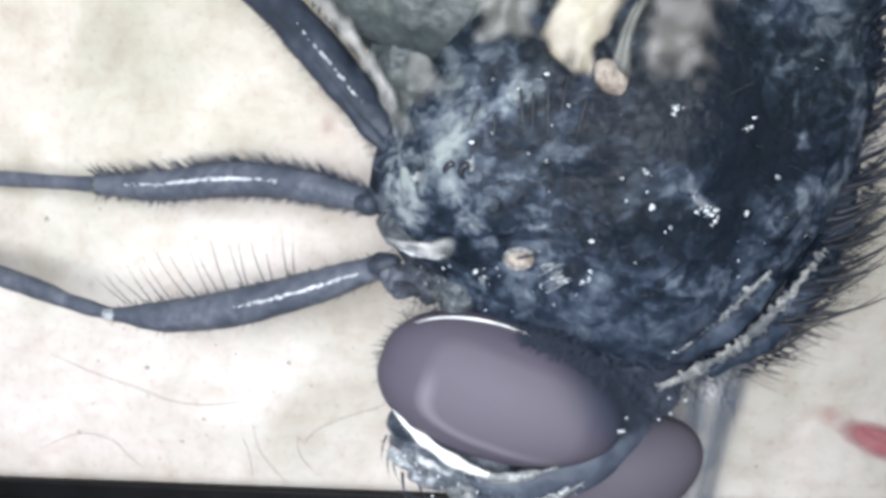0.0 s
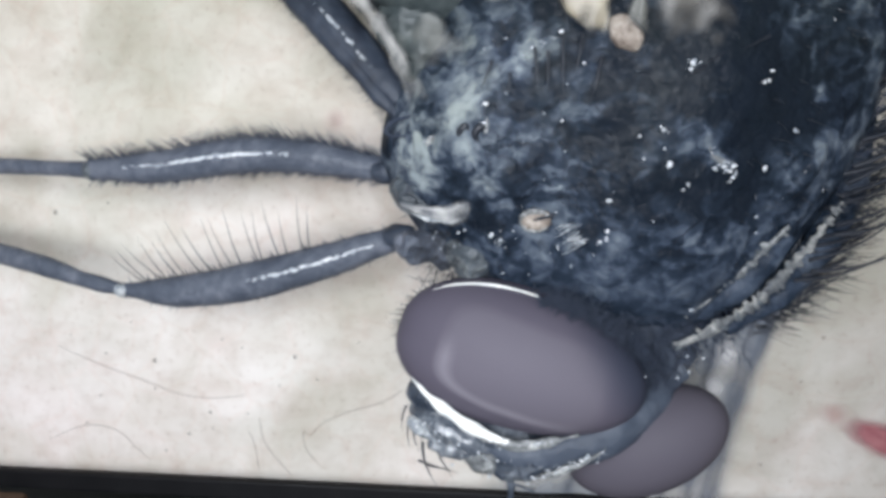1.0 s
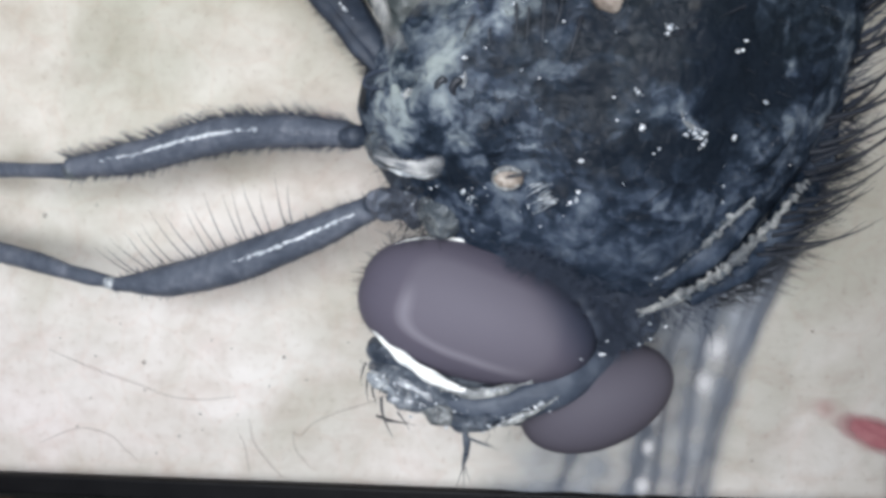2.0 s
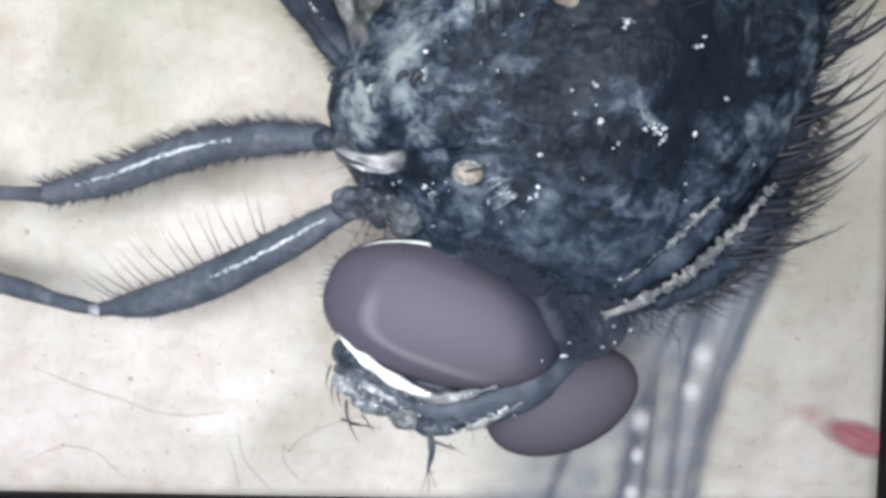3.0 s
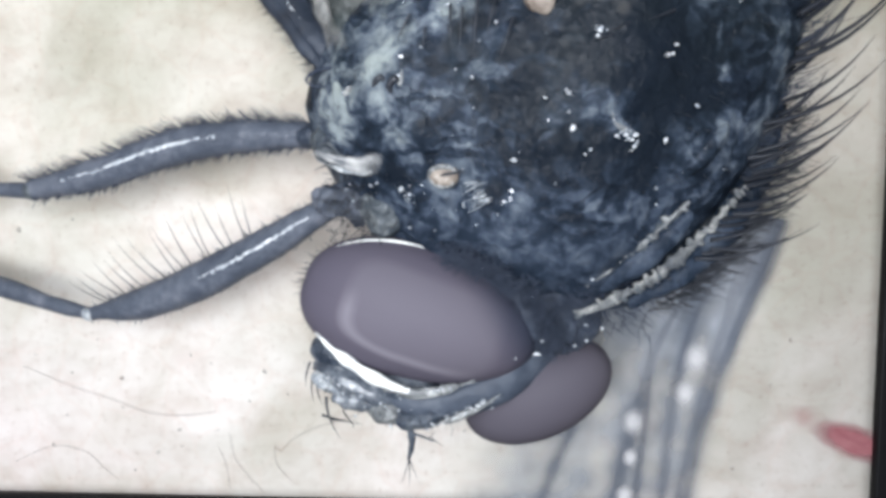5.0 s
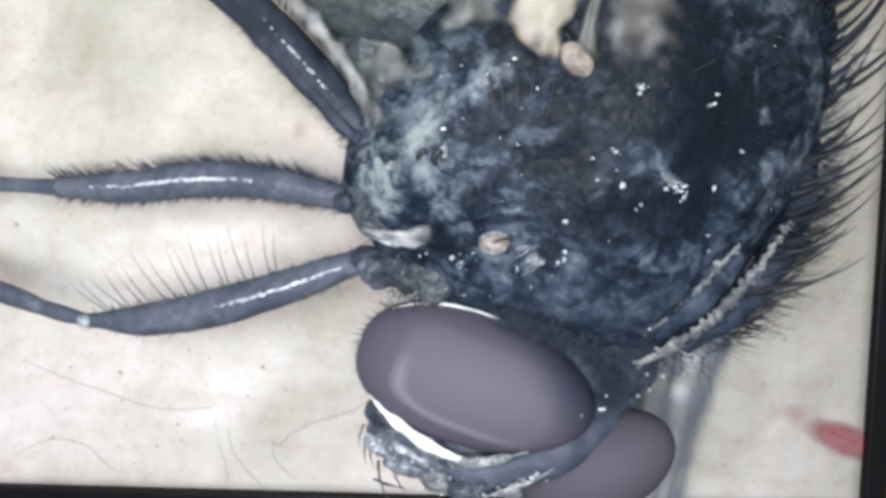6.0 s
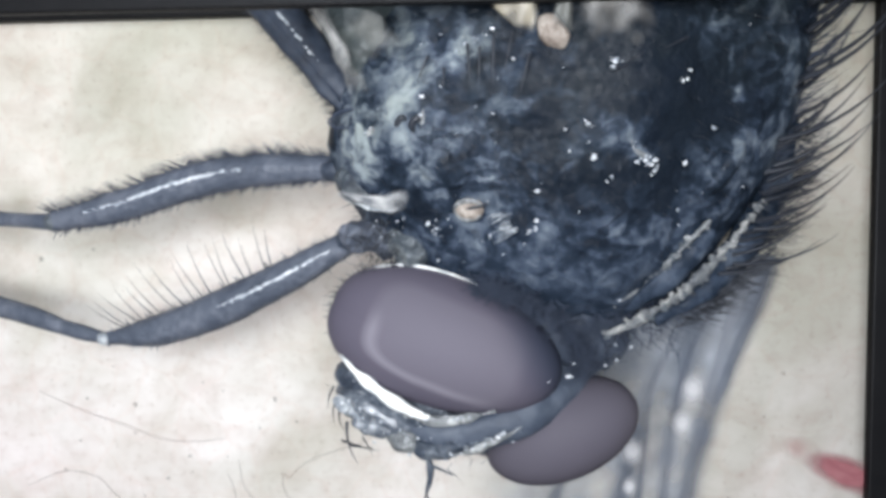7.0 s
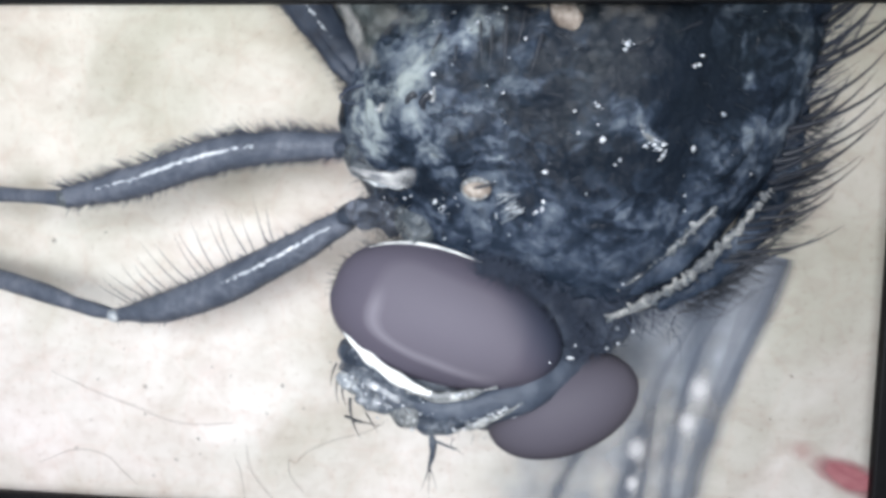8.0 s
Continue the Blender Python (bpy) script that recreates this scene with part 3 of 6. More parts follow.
def fibre(points, r, material=None):
    bm = bmesh.new()
    add_tube(bm, [(x, -0.0004, z) for x, z in points], [r * 0.5, r * 1.4, r * 1.4, r * 1.2, r * 0.4], 28, 5)
    ob = mesh_object("fibre", bm, material or FIBRE)
    return tagged(ob, "thin reddish fibre lying on the pale sheet", "fibre", "fibres on the sheet")


def sheet_marks():
    fibre([(-0.215, 0.198), (-0.185, 0.186), (-0.160, 0.178), (-0.139, 0.1705), (-0.118, 0.1690), (-0.0985, 0.1713)], 0.00055)
    fibre([(-0.0605, 0.1473), (-0.052, 0.156), (-0.038, 0.163), (-0.016, 0.1702), (-0.004, 0.178)], 0.00055)
    fibre([(-0.0718, 0.1226), (-0.080, 0.132), (-0.088, 0.1433), (-0.091, 0.158)], 0.0006)
    fibre([(-0.092, 0.124), (-0.094, 0.140), (-0.098, 0.150)], 0.0004)
    fibre([(-0.055, 0.130), (-0.063, 0.140), (-0.064, 0.150), (-0.0605, 0.1473)], 0.0004)
    fibre([(-0.225, 0.139), (-0.200, 0.149), (-0.180, 0.146), (-0.170, 0.137), (-0.160, 0.128)], 0.0004)
    rng = random.Random(5)
    for x, z, r in ((-0.0682, 0.1955, 0.0011), (-0.2113, 0.279, 0.0013), (-0.1545, 0.1908, 0.0012), (-0.155, 0.1735, 0.0008), (0.196, 0.142, 0.0007), (-0.121, 0.160, 0.0008), (-0.1, 0.2, 0.0006), (-0.19, 0.168, 0.0006), (-0.03, 0.205, 0.0007), (-0.178, 0.285, 0.0007), (-0.12, 0.150, 0.0006), (-0.207, 0.205, 0.0006), (-0.15, 0.135, 0.0007), (-0.185, 0.194, 0.0009), (-0.112, 0.205, 0.0008), (-0.078, 0.178, 0.0006), (-0.135, 0.146, 0.0009), (-0.098, 0.160, 0.0006), (-0.168, 0.214, 0.0007), (-0.055, 0.182, 0.0007), (-0.2, 0.15, 0.0008), (0.225, 0.215, 0.0008), (0.215, 0.19, 0.0006)):
        ob = mesh_object("speck", blob((x, -0.0002, z), (r * rng.uniform(0.8, 1.3), 0.0004, r), rng.uniform(0, 90), 2, r * 0.4, 900, x * 99), SPECK)
        tagged(ob, "tiny dark speck on the pale sheet", "speck", "specks on the sheet")
    # red ink stroke and its bleed, soaked into the sheet
    for name, x, z, rx, rz, turn, deep, material, label, category, group in (
        ("red_mark", 0.2600, 0.1585, 0.0285, 0.0120, 22, 0.0004, RED, "short blurred red ink stroke on the sheet", "ink mark", ""),
        ("red_stain", 0.2330, 0.1720, 0.0110, 0.0100, 25, 0.0007, RED_FAINT, "faint pink bleed beside the red ink stroke", "stain", "stains on the sheet"),
        ("red_stain", -0.0414, 0.3313, 0.0085, 0.0105, 25, 0.0004, RED_FAINT, "faint pinkish stain on the pale sheet", "stain", "stains on the sheet"),
    ):
        tagged(stain(name, (x, -deep, z), rx, rz, turn, material), label, category, group)


def stain(name, place, rx, rz, turn, material):
    """A thin disc of soaked-in colour, one unit across in its own space."""
    bm = bmesh.new()
    bmesh.ops.create_circle(bm, cap_ends=True, segments=40, radius=1.2)
    for v in bm.verts:
        v.co.x = min(v.co.x, (0.2785 - place[0]) / rx) if name == "red_mark" else v.co.x
    bmesh.ops.rotate(bm, verts=bm.verts[:], matrix=Matrix.Rotation(radians(90), 3, "X"))
    ob = mesh_object(name, bm, material)
    ob.location, ob.rotation_euler, ob.scale = place, (0, radians(turn), 0), (rx, 1, rz)
    return ob


def spread_wing():
    """The far wing, pressed flat against the sheet below the head."""
    vein = film_material("wing_vein", (0.11, 0.125, 0.17), (0.20, 0.215, 0.265), 0.06)
    film = film_material("wing_film", (0.17, 0.195, 0.235), (0.31, 0.335, 0.37), 0.3)
    n, l = film.node_tree.nodes, film.node_tree.links
    for name, socket in (("cover", "Alpha"), ("tint", "")):
        k = n.new("ShaderNodeAttribute")
        k.attribute_name = name
        if socket:
            l.new(k.outputs["Fac"], n["Principled BSDF"].inputs[socket])
            continue
        pale = n["Principled BSDF"].inputs["Base Color"].links[0].from_socket
        mix = n.new("ShaderNodeMix")
        mix.data_type = "RGBA"
        mix.inputs[7].default_value = (0.092, 0.106, 0.138, 1)
        l.new(k.outputs["Fac"], mix.inputs[0])
        l.new(pale, mix.inputs[6])
        l.new(mix.outputs[2], n["Principled BSDF"].inputs["Base Color"])
    base = new("wing")
    base.location = (0.20, 0.0, 0.27)
    tagged(base, "translucent blue-grey insect wing with dark veins flat on the sheet", "wing")
    o = Vector(base.location)
    veins = (
        ([(0.2178, 0.2784), (0.211, 0.256), (0.2000, 0.2360), (0.1819, 0.1839), (0.1695, 0.1215)], (0.0034, 0.0046, 0.0042, 0.0038, 0.0036)),
        ([(0.2178, 0.2784), (0.207, 0.2795), (0.190, 0.273), (0.165, 0.262)], (0.0026, 0.0034, 0.0030, 0.0022)),
        ([(0.206, 0.272), (0.196, 0.250), (0.189, 0.225), (0.178, 0.185), (0.165, 0.1215)], (0.0050, 0.0075, 0.0040, 0.0030, 0.0030)),
        ([(0.190, 0.262), (0.173, 0.228), (0.1634, 0.1838), (0.1565, 0.1215)], (0.0012, 0.0026, 0.0034, 0.0030)),
        ([(0.172, 0.250), (0.152, 0.210), (0.1400, 0.165), (0.1300, 0.1215)], (0.0020, 0.0036, 0.0048, 0.0044)),
        ([(0.150, 0.200), (0.1465, 0.160), (0.1425, 0.1215)], (0.0012, 0.0024, 0.0026)),
        ([(0.213, 0.268), (0.200, 0.262), (0.185, 0.250), (0.170, 0.246)], (0.0010, 0.0020, 0.0020, 0.0012)),
        ([(0.108, 0.165), (0.098, 0.143), (0.090, 0.1215)], (0.0022, 0.0036, 0.0030)),
    )
    ways = [([(q.x, q.z) for q in spine([(x, 0, z) for x, z in pts], 90)], r) for pts, r in veins]
    bm = bmesh.new()
    cover, tint = bm.verts.layers.float.new("cover"), bm.verts.layers.float.new("tint")
    left = spine([(0.140, 0, 0.296), (0.114, 0, 0.250), (0.120, 0, 0.210), (0.084, 0, 0.165), (0.062, 0, 0.1205)], 70)
    right = spine([(0.219, 0, 0.281), (0.210, 0, 0.252), (0.196, 0, 0.215), (0.183, 0, 0.172), (0.172, 0, 0.1205)], 70)
    rows = []
    for a, b in zip(left, right):
        row = []
        for k in range(61):
            u = -0.35 + 1.5 * k / 60
            p = a.lerp(b, u)
            dark = 0.0
            for way, r in ways:
                for i, (x, z) in enumerate(way):
                    d2 = (p.x - x) ** 2 + (p.z - z) ** 2
                    dark = max(dark, math.exp(-d2 / (1.15 * share(r, i / 90)) ** 2))
            v = bm.verts.new(p + Vector((0, -0.0022 - 0.0012 * math.sin(u * 15), 0)) - o)
            # upper end darker and denser: shade under the body painted into the film
            edge = min(1.0, max(0.0, min((u + 0.30) / 0.5, (1.08 - u) / 0.14)))
            edge = edge * edge * (3 - 2 * edge)
            blotch = 0.75 + 0.5 * noise.noise(p * 70)
            v[cover], v[tint] = edge * min(1.0, 0.60 * blotch + 0.26 * dark + 0.75 * max(0.0, min(1.0, (p.z - 0.195) / 0.07))), max(dark * 0.85, 0.95 * max(0.0, min(1.0, (p.z - 0.205) / 0.05)))
            row.append(v)
        rows.append(row)
    for r0, r1 in zip(rows, rows[1:]):
        for k in range(60):
            bm.faces.new((r0[k], r0[k + 1], r1[k + 1], r1[k]))
    part("membrane", bm, film, base)
    for pts, r in veins:
        bm = bmesh.new()
        add_tube(bm, [(x - o.x, -0.0058 - o.y, z - o.z) for x, z in pts], [q * 0.55 for q in r], 30, 8, 0.25, 0.0, pts[0][0] * 70)
        part("vein", bm, vein, base)
    for x, z, r in ((0.1736, 0.2065, 0.0055), (0.168, 0.1871, 0.0048), (0.1403, 0.1704, 0.0050), (0.139, 0.150, 0.0035), (0.136, 0.128, 0.0040)):
        spot = stain("waxy_spot", (x - o.x, -0.0064, z - o.z), r * 1.6, r * 2.1, 8, WAX)
        spot.parent = base
        tagged(spot, "whitish waxy spot on the wing")


def desk_things():
    """What shows past the frame's edges: a carton on one side, a cable and a brown box below, a curtain and a wall lamp above."""
    carton = new("carton")
    carton.location = (0.352, 0.04, 0.0)
    tagged(carton, "small tan cardboard carton standing on the desk", "carton")
    bm = bmesh.new()
    add_box(bm, -0.055, -0.05, 0.0, 0.055, 0.05, 0.141, 0.003)
    part("box", bm, CARD, carton, smooth=False)
    bm = bmesh.new()
    add_box(bm, -0.055, -0.0015, 0.1415, 0.055, 0.0015, 0.1425, 0.0003)
    part("flap_seam", bm, BEZEL, carton, smooth=False)
    case = new("small_box")
    case.location = (-0.281, -0.03, 0.0)
    tagged(case, "low dark brown cardboard box on the black desk", "box")
    bm = bmesh.new()
    add_box(bm, -0.045, -0.02, 0.0, 0.045, 0.02, 0.100, 0.004)
    part("body", bm, BROWN_CARD, case, smooth=False)
    bm = bmesh.new()
    add_box(bm, -0.0462, -0.0212, 0.092, 0.0462, 0.0212, 0.1085, 0.003)
    part("lid", bm, BROWN_CARD, case, smooth=False)
    grey = mat("grey_rubber", [(0.025, 0.026, 0.027), (0.045, 0.046, 0.048)], 0.5, 60)
    bm = bmesh.new()
    add_tube(bm, [(-0.218, -0.030, 0.0012), (-0.219, -0.014, 0.085), (-0.206, -0.012, 0.1030), (-0.182, -0.012, 0.1062), (-0.155, -0.012, 0.1025), (-0.128, -0.014, 0.085), (-0.100, -0.030, 0.0012)], (0.0011, 0.0011), 60, 10)
    tagged(mesh_object("cable", bm, grey), "thin dark grey cable looped on the black desk", "cable")
    cloth = mat("grey_green_cloth", [(0.07, 0.085, 0.075), (0.13, 0.15, 0.13), (0.20, 0.22, 0.19)], 0.85, 9, 0.2, 200)
    bm = bmesh.new()
    cols = []
    for i in range(121):
        x = -1.2 + 1.22 * i / 120
        y = 0.655 + 0.016 * math.sin(i * 0.95) + 0.008 * math.sin(i * 0.41 + 1)
        cols.append([bm.verts.new((x, y + 0.004 * math.sin(i * 0.7 + j), -0.2 + 2.3 * j / 12)) for j in range(13)])
    for c0, c1 in zip(cols, cols[1:]):
        for j in range(12):
            bm.faces.new((c0[j], c1[j], c1[j + 1], c0[j + 1]))
    bm.normal_update()
    bmesh.ops.solidify(bm, geom=bm.faces[:], thickness=0.002)
    tagged(mesh_object("curtain", bm, cloth), "grey-green pleated curtain hanging on the wall", "curtain")
    lamp = new("wall_lamp")
    lamp.location = (0.075, 0.62, 0.622)
    tagged(lamp, "small glowing white wall lamp in a dark holder", "wall lamp")
    glow = bpy.data.materials.new("lamp_glow")
    glow.use_nodes = True
    e = glow.node_tree.nodes["Principled BSDF"]
    e.inputs["Base Color"].default_value = (0.8, 0.9, 0.88, 1)
    e.inputs["Emission Color"].default_value, e.inputs["Emission Strength"].default_value = (0.75, 1.0, 0.97, 1), 6.0
    bm = bmesh.new()
    add_tube(bm, [(-0.055, -0.02, 0), (0.0, -0.022, 0), (0.055, -0.02, 0)], (0.016, 0.018, 0.016), 20, 16)
    part("shade", bm, glow, lamp, "glowing white shade")
    bm = bmesh.new()
    add_box(bm, -0.065, 0.0, -0.022, 0.065, 0.04, 0.022, 0.004)
    part("holder", bm, BEZEL, lamp, smooth=False)


def fly_thorax(fly):
    def shape(p, n0):
        p = p.copy()
        # drawn in above the leg roots, humps and hollows over the side
        p.x *= 1 - 0.28 * max(0, -n0.x) * min(1.0, max(0, n0.z + 0.25) * 1.6)
        p.x *= 1 + 0.13 * max(0, n0.x) * max(-0.8, min(0.5, n0.z * 1.6 + 0.1))
        for cx, cz, w, h in ((-0.55, -0.30, 0.22, 0.05), (0.30, -0.15, 0.35, 0.05), (0.1, -0.75, 0.25, 0.07), (-0.2, 0.05, 0.3, -0.06), (0.62, -0.1, 0.22, -0.06), (-0.3, -0.5, 0.2, -0.05)):
            d2 = (n0.x - cx) ** 2 + (n0.z - cz) ** 2
            if n0.y < 0.2:
                p *= 1 + h * math.exp(-d2 / w**2)
        q = p * 1.0
        near = max(0.0, 0.4 - n0.y)
        d, _ = noise.voronoi(q * 42 + noise.noise_vector(q * 30) * 0.5)
        crease = math.exp(-(((d[1] - d[0]) / 0.10) ** 2))
        k = noise.fractal(q * 26, 1.0, 2.1, 4) * 0.0030 - crease * 0.0005
        k += (noise.ridged_multi_fractal(q * 70, 1.0, 2.2, 3, 1.0, 2.0) - 1.0) * 0.0003
        return p + n0 * k * min(near, 1.0)

    return part("thorax", blob((0.002, -0.020, 0.0587), (0.113, 0.055, 0.120), 0, 7, 0, 1, 0, shape), THORAX, fly, "dark blue-black mottled thorax with pale dusty patches")


def on_body(x, z, out=0.0):
    """A place on the thorax's near side, in the fly's space."""
    k = 1 - ((x - 0.002) / 0.113) ** 2 - ((z - 0.0587) / 0.120) ** 2
    return Vector((x, -0.020 - 0.056 * math.sqrt(max(k, 0.0)) - out, z))


def body_normal(x, z):
    p = on_body(x, z) - Vector((0.002, -0.020, 0.0587))
    return Vector((p.x / 0.113**2, p.y / 0.055**2, p.z / 0.120**2)).normalized()


def fly_plates(fly, thorax):
    """Plates, ridges and patches of the thorax, each where it sits on the side of the body."""
    def plate(name, x, z, rx, rz, turn, material, out=0.0, thick=0.006, rough=0.002, seed=0.0, label=""):
        c = on_body(x, z, out)
        return part(name, blob(c, (rx, thick, rz), turn, 4, rough, 110, seed, None), material, thorax, label)

    plate("side_plate", -0.0470, 0.0225, 0.0150, 0.0170, -15, THORAX, -0.0052, 0.0065, 0.0012, 1.5, "dusty grey bulging side plate")
    plate("side_plate", 0.0680, 0.0080, 0.0150, 0.0050, -50, THORAX, -0.0052, 0.0065, 0.0012, 5.5)
    plate("spiracle", -0.0385, -0.0036, 0.0058, 0.0042, -18, TAN, -0.0012, 0.0030, 0.0022, 12, "tan oval spiracle with a dark slit")
    bm = bmesh.new()
    add_tube(bm, [on_body(-0.0385 + 0.0062 * math.cos(w), -0.0030 + 0.0040 * math.sin(w), 0.0006) for w in [k * 0.5 + 0.6 for k in range(11)]], (0.0004, 0.0011, 0.0012, 0.0010, 0.0011, 0.0004), 50, 8, 0.8, 0.0008)
    part("spiracle_rim", bm, CHITIN_PALE, thorax, "pale rim of the spiracle")
    bm = bmesh.new()
    add_tube(bm, [on_body(-0.0415, -0.0030, 0.0014), on_body(-0.0370, -0.0020, 0.0018), on_body(-0.0330, -0.0012, 0.0012), on_body(-0.0300, -0.0004, 0.0003)], (0.0002, 0.0007, 0.0006, 0.0002), 16, 6)
    part("slit", bm, HAIR, thorax, "dark slit")

    def streaks(x, z, count, ang, length, gap, seed):
        """A patch of short waxy streaks that lie side by side."""
        rng = random.Random(seed)
        ca, sa = math.cos(radians(ang)), math.sin(radians(ang))
        for k in range(count):
            o = (k - count / 2) * gap
            cx, cz = x - sa * o + rng.uniform(-0.0012, 0.0012), z + ca * o
            ln = length * rng.uniform(0.55, 1.15)
            pts = [on_body(cx + ca * ln * u, cz + sa * ln * u + 0.0006 * math.sin(u * 5 + k), 0.0008) for u in (-0.5, -0.1, 0.25, 0.5)]
            w = gap * rng.uniform(0.22, 0.42)
            bm = bmesh.new()
            add_tube(bm, pts, (w * 0.2, w, w * 1.2, w * 0.2), 12, 7, 0.9, w * 0.8, seed + k * 3.0)
            part("waxy_streak", bm, DIRTY_WHITE, thorax, "short whitish waxy streak" if k == 0 else "")

    streaks(-0.0250, -0.0098, 10, 24, 0.0105, 0.0012, 1)
    def clump(x, z, count, rx, rz, turn, size, seed):
        """Glints put in as a clump of tiny pale beads, dense in the middle."""
        rng = random.Random(seed)
        ca, sa = math.cos(radians(turn)), math.sin(radians(turn))
        bm = bmesh.new()
        for k in range(count):
            p, q = rng.gauss(0, 0.45) * rx, rng.gauss(0, 0.45) * rz
            place = on_body(x + p * ca - q * sa, z + p * sa + q * ca, 0.0006)
            r = size * rng.uniform(0.15, 0.8)
            made = bmesh.ops.create_icosphere(bm, subdivisions=2, radius=r)
            grow = Vector((rng.uniform(0.5, 2.6), 0.6, rng.uniform(0.5, 1.6)))
            for v in made["verts"]:
                v.co = v.co * (1 + 0.8 * noise.noise(v.co * 1200 + Vector((k, seed, 0)))) * grow + place
        tagged(part("glint_clump", bm, GLINT, thorax, "clump of tiny pale beads put in as glints"), kind="stuff")

    clump(-0.0105, -0.0118, 26, 0.0045, 0.0030, 35, 0.0005, 2)
    clump(0.0345, 0.0142, 40, 0.0062, 0.0034, -45, 0.0006, 3)
    clump(0.0275, 0.0240, 10, 0.006, 0.002, -60, 0.0004, 4)
    clump(0.0080, -0.0080, 8, 0.005, 0.003, 40, 0.0006, 7)
    clump(-0.0540, -0.0112, 22, 0.0040, 0.0034, 60, 0.0005, 8)
    clump(-0.0810, 0.0265, 36, 0.010, 0.0022, 75, 0.0006, 9)
    clump(-0.0735, 0.0400, 20, 0.008, 0.002, 55, 0.0007, 10)
    clump(-0.0570, 0.0350, 16, 0.008, 0.0012, 80, 0.0007, 11)
    clump(-0.0330, 0.0650, 12, 0.012, 0.002, 25, 0.0006, 12)
    clump(0.0480, 0.0440, 10, 0.010, 0.0015, 40, 0.0005, 13)
    clump(0.0230, 0.0520, 8, 0.004, 0.003, 0, 0.0008, 14)
    plate("tan_patch", -0.0015, 0.0665, 0.0078, 0.0050, 45, TAN, -0.002, 0.0040, 0.0014, 20, "tan patch below the wing root")
    # pale crests by the leg roots
    for pts, r in (
        ([(-0.0680, 0.0360), (-0.0735, 0.0345), (-0.0796, 0.0315), (-0.0836, 0.0220), (-0.0783, 0.0162), (-0.0735, 0.0100)], (0.0005, 0.0016, 0.0024, 0.0018, 0.0012, 0.0004)),
        ([(-0.0552, 0.0400), (-0.0560, 0.0360), (-0.0566, 0.0325), (-0.0600, 0.0305), (-0.0572, 0.0262)], (0.0002, 0.0010, 0.0013, 0.0012, 0.0004)),
        ([(-0.0560, 0.0170), (-0.0545, 0.0120), (-0.0560, 0.0080)], (0.0003, 0.0010, 0.0003)),
        ([(0.0240, 0.0300), (0.0275, 0.0262), (0.0290, 0.0200), (0.0335, 0.0160)], (0.0003, 0.0014, 0.0016, 0.0006)),
    ):
        bm = bmesh.new()
        add_tube(bm, [on_body(x, z, 0.0001) for x, z in pts], r, 50, 10, 0.6, 0.0034, pts[0][0] * 300)
        part("crest", bm, CHITIN_PALE, thorax, "thin pale folded crest")
    # dark hook-shaped bristle sockets
    for x, z in ((-0.0655, 0.0345), (-0.0592, 0.0338)):
        bm = bmesh.new()
        add_tube(bm, [on_body(x, z - 0.0040, 0.001), on_body(x - 0.0012, z, 0.0018), on_body(x + 0.0012, z + 0.0026, 0.0018), on_body(x + 0.0026, z + 0.0010, 0.0014)], (0.0010, 0.0016, 0.0014, 0.0008), 16, 8)
        part("socket", bm, HAIR, thorax)
    # pale flaky scales in two rows along the back edge
    rng = random.Random(44)
    for pts, size, count, material in (
        ([(0.0190, -0.0630), (0.0350, -0.0560), (0.0511, -0.0465), (0.0660, -0.0345), (0.0775, -0.0225), (0.0900, -0.0070)], 0.0025, 84, COLLAR),
        ([(0.0223, -0.0500), (0.0350, -0.0390), (0.0475, -0.0290), (0.0634, -0.0127)], 0.0018, 52, CHITIN_PALE),
    ):
        way = spine([Vector((x, min(on_body(x, z, 0.0012).y, -0.047 + 0.25 * max(0.0, x - 0.05)), z)) for x, z in pts], 100)
        bm = bmesh.new()
        add_tube(bm, way[::20], [size * q for q in (0.35, 1.05, 0.80, 0.58, 0.32, 0.08)], 80, 12, 0.5, size * 0.9, size * 5000)
        part("collar_ridge", bm, material, thorax, "pale uneven ridge of the collar")
        for k in range(count):
            u = (k + rng.uniform(-0.3, 0.3)) / (count - 1)
            q = way[min(max(int(u * 100), 0), 100)]
            fade = 0.35 + 0.65 * math.sin(math.pi * min(1.0, 0.12 + 0.72 * (1 - u)))
            r = size * fade * rng.uniform(0.6, 1.05)
            q = q + Vector((rng.uniform(-0.0012, 0.0012), 0.0, rng.uniform(-0.0012, 0.0012)))
            bm = blob(q, (r * rng.uniform(0.9, 1.4), r * 0.4, r * rng.uniform(0.34, 0.60)), rng.uniform(-35, 80), 3, r * 0.8, 330, k * 3.7 + size * 900)
            part("collar_scale", bm, material if k % 5 else CHITIN_GREY, thorax, "pale flaky scale of the collar" if k == 1 else "")
        bm = bmesh.new()
        add_tube(bm, [on_body(x, z, -0.001) + Vector((0.003, 0.004, -0.005)) for x, z in pts], (0.003, 0.006, 0.007, 0.006, 0.003), 24, 10, 0.8, 0.001)
        part("collar_fold", bm, THORAX, thorax)
    # dark hairy fold of the back beyond the collar
    way = spine([(0.0420, -0.036, -0.0600), (0.0640, -0.034, -0.0470), (0.0800, -0.030, -0.0320), (0.0930, -0.026, -0.0140), (0.1030, -0.022, 0.0060), (0.1090, -0.020, 0.0300)], 60)
    bm = bmesh.new()
    add_tube(bm, way[::10], (0.0030, 0.0065, 0.0075, 0.0075, 0.0060, 0.0030), 50, 14, 1.0, 0.0030)
    fold = part("back_fold", bm, THORAX, thorax, "dark hairy fold of the back")
    rng = random.Random(63)
    bm = bmesh.new()
    for _ in range(520):
        k = rng.randrange(4, 61)
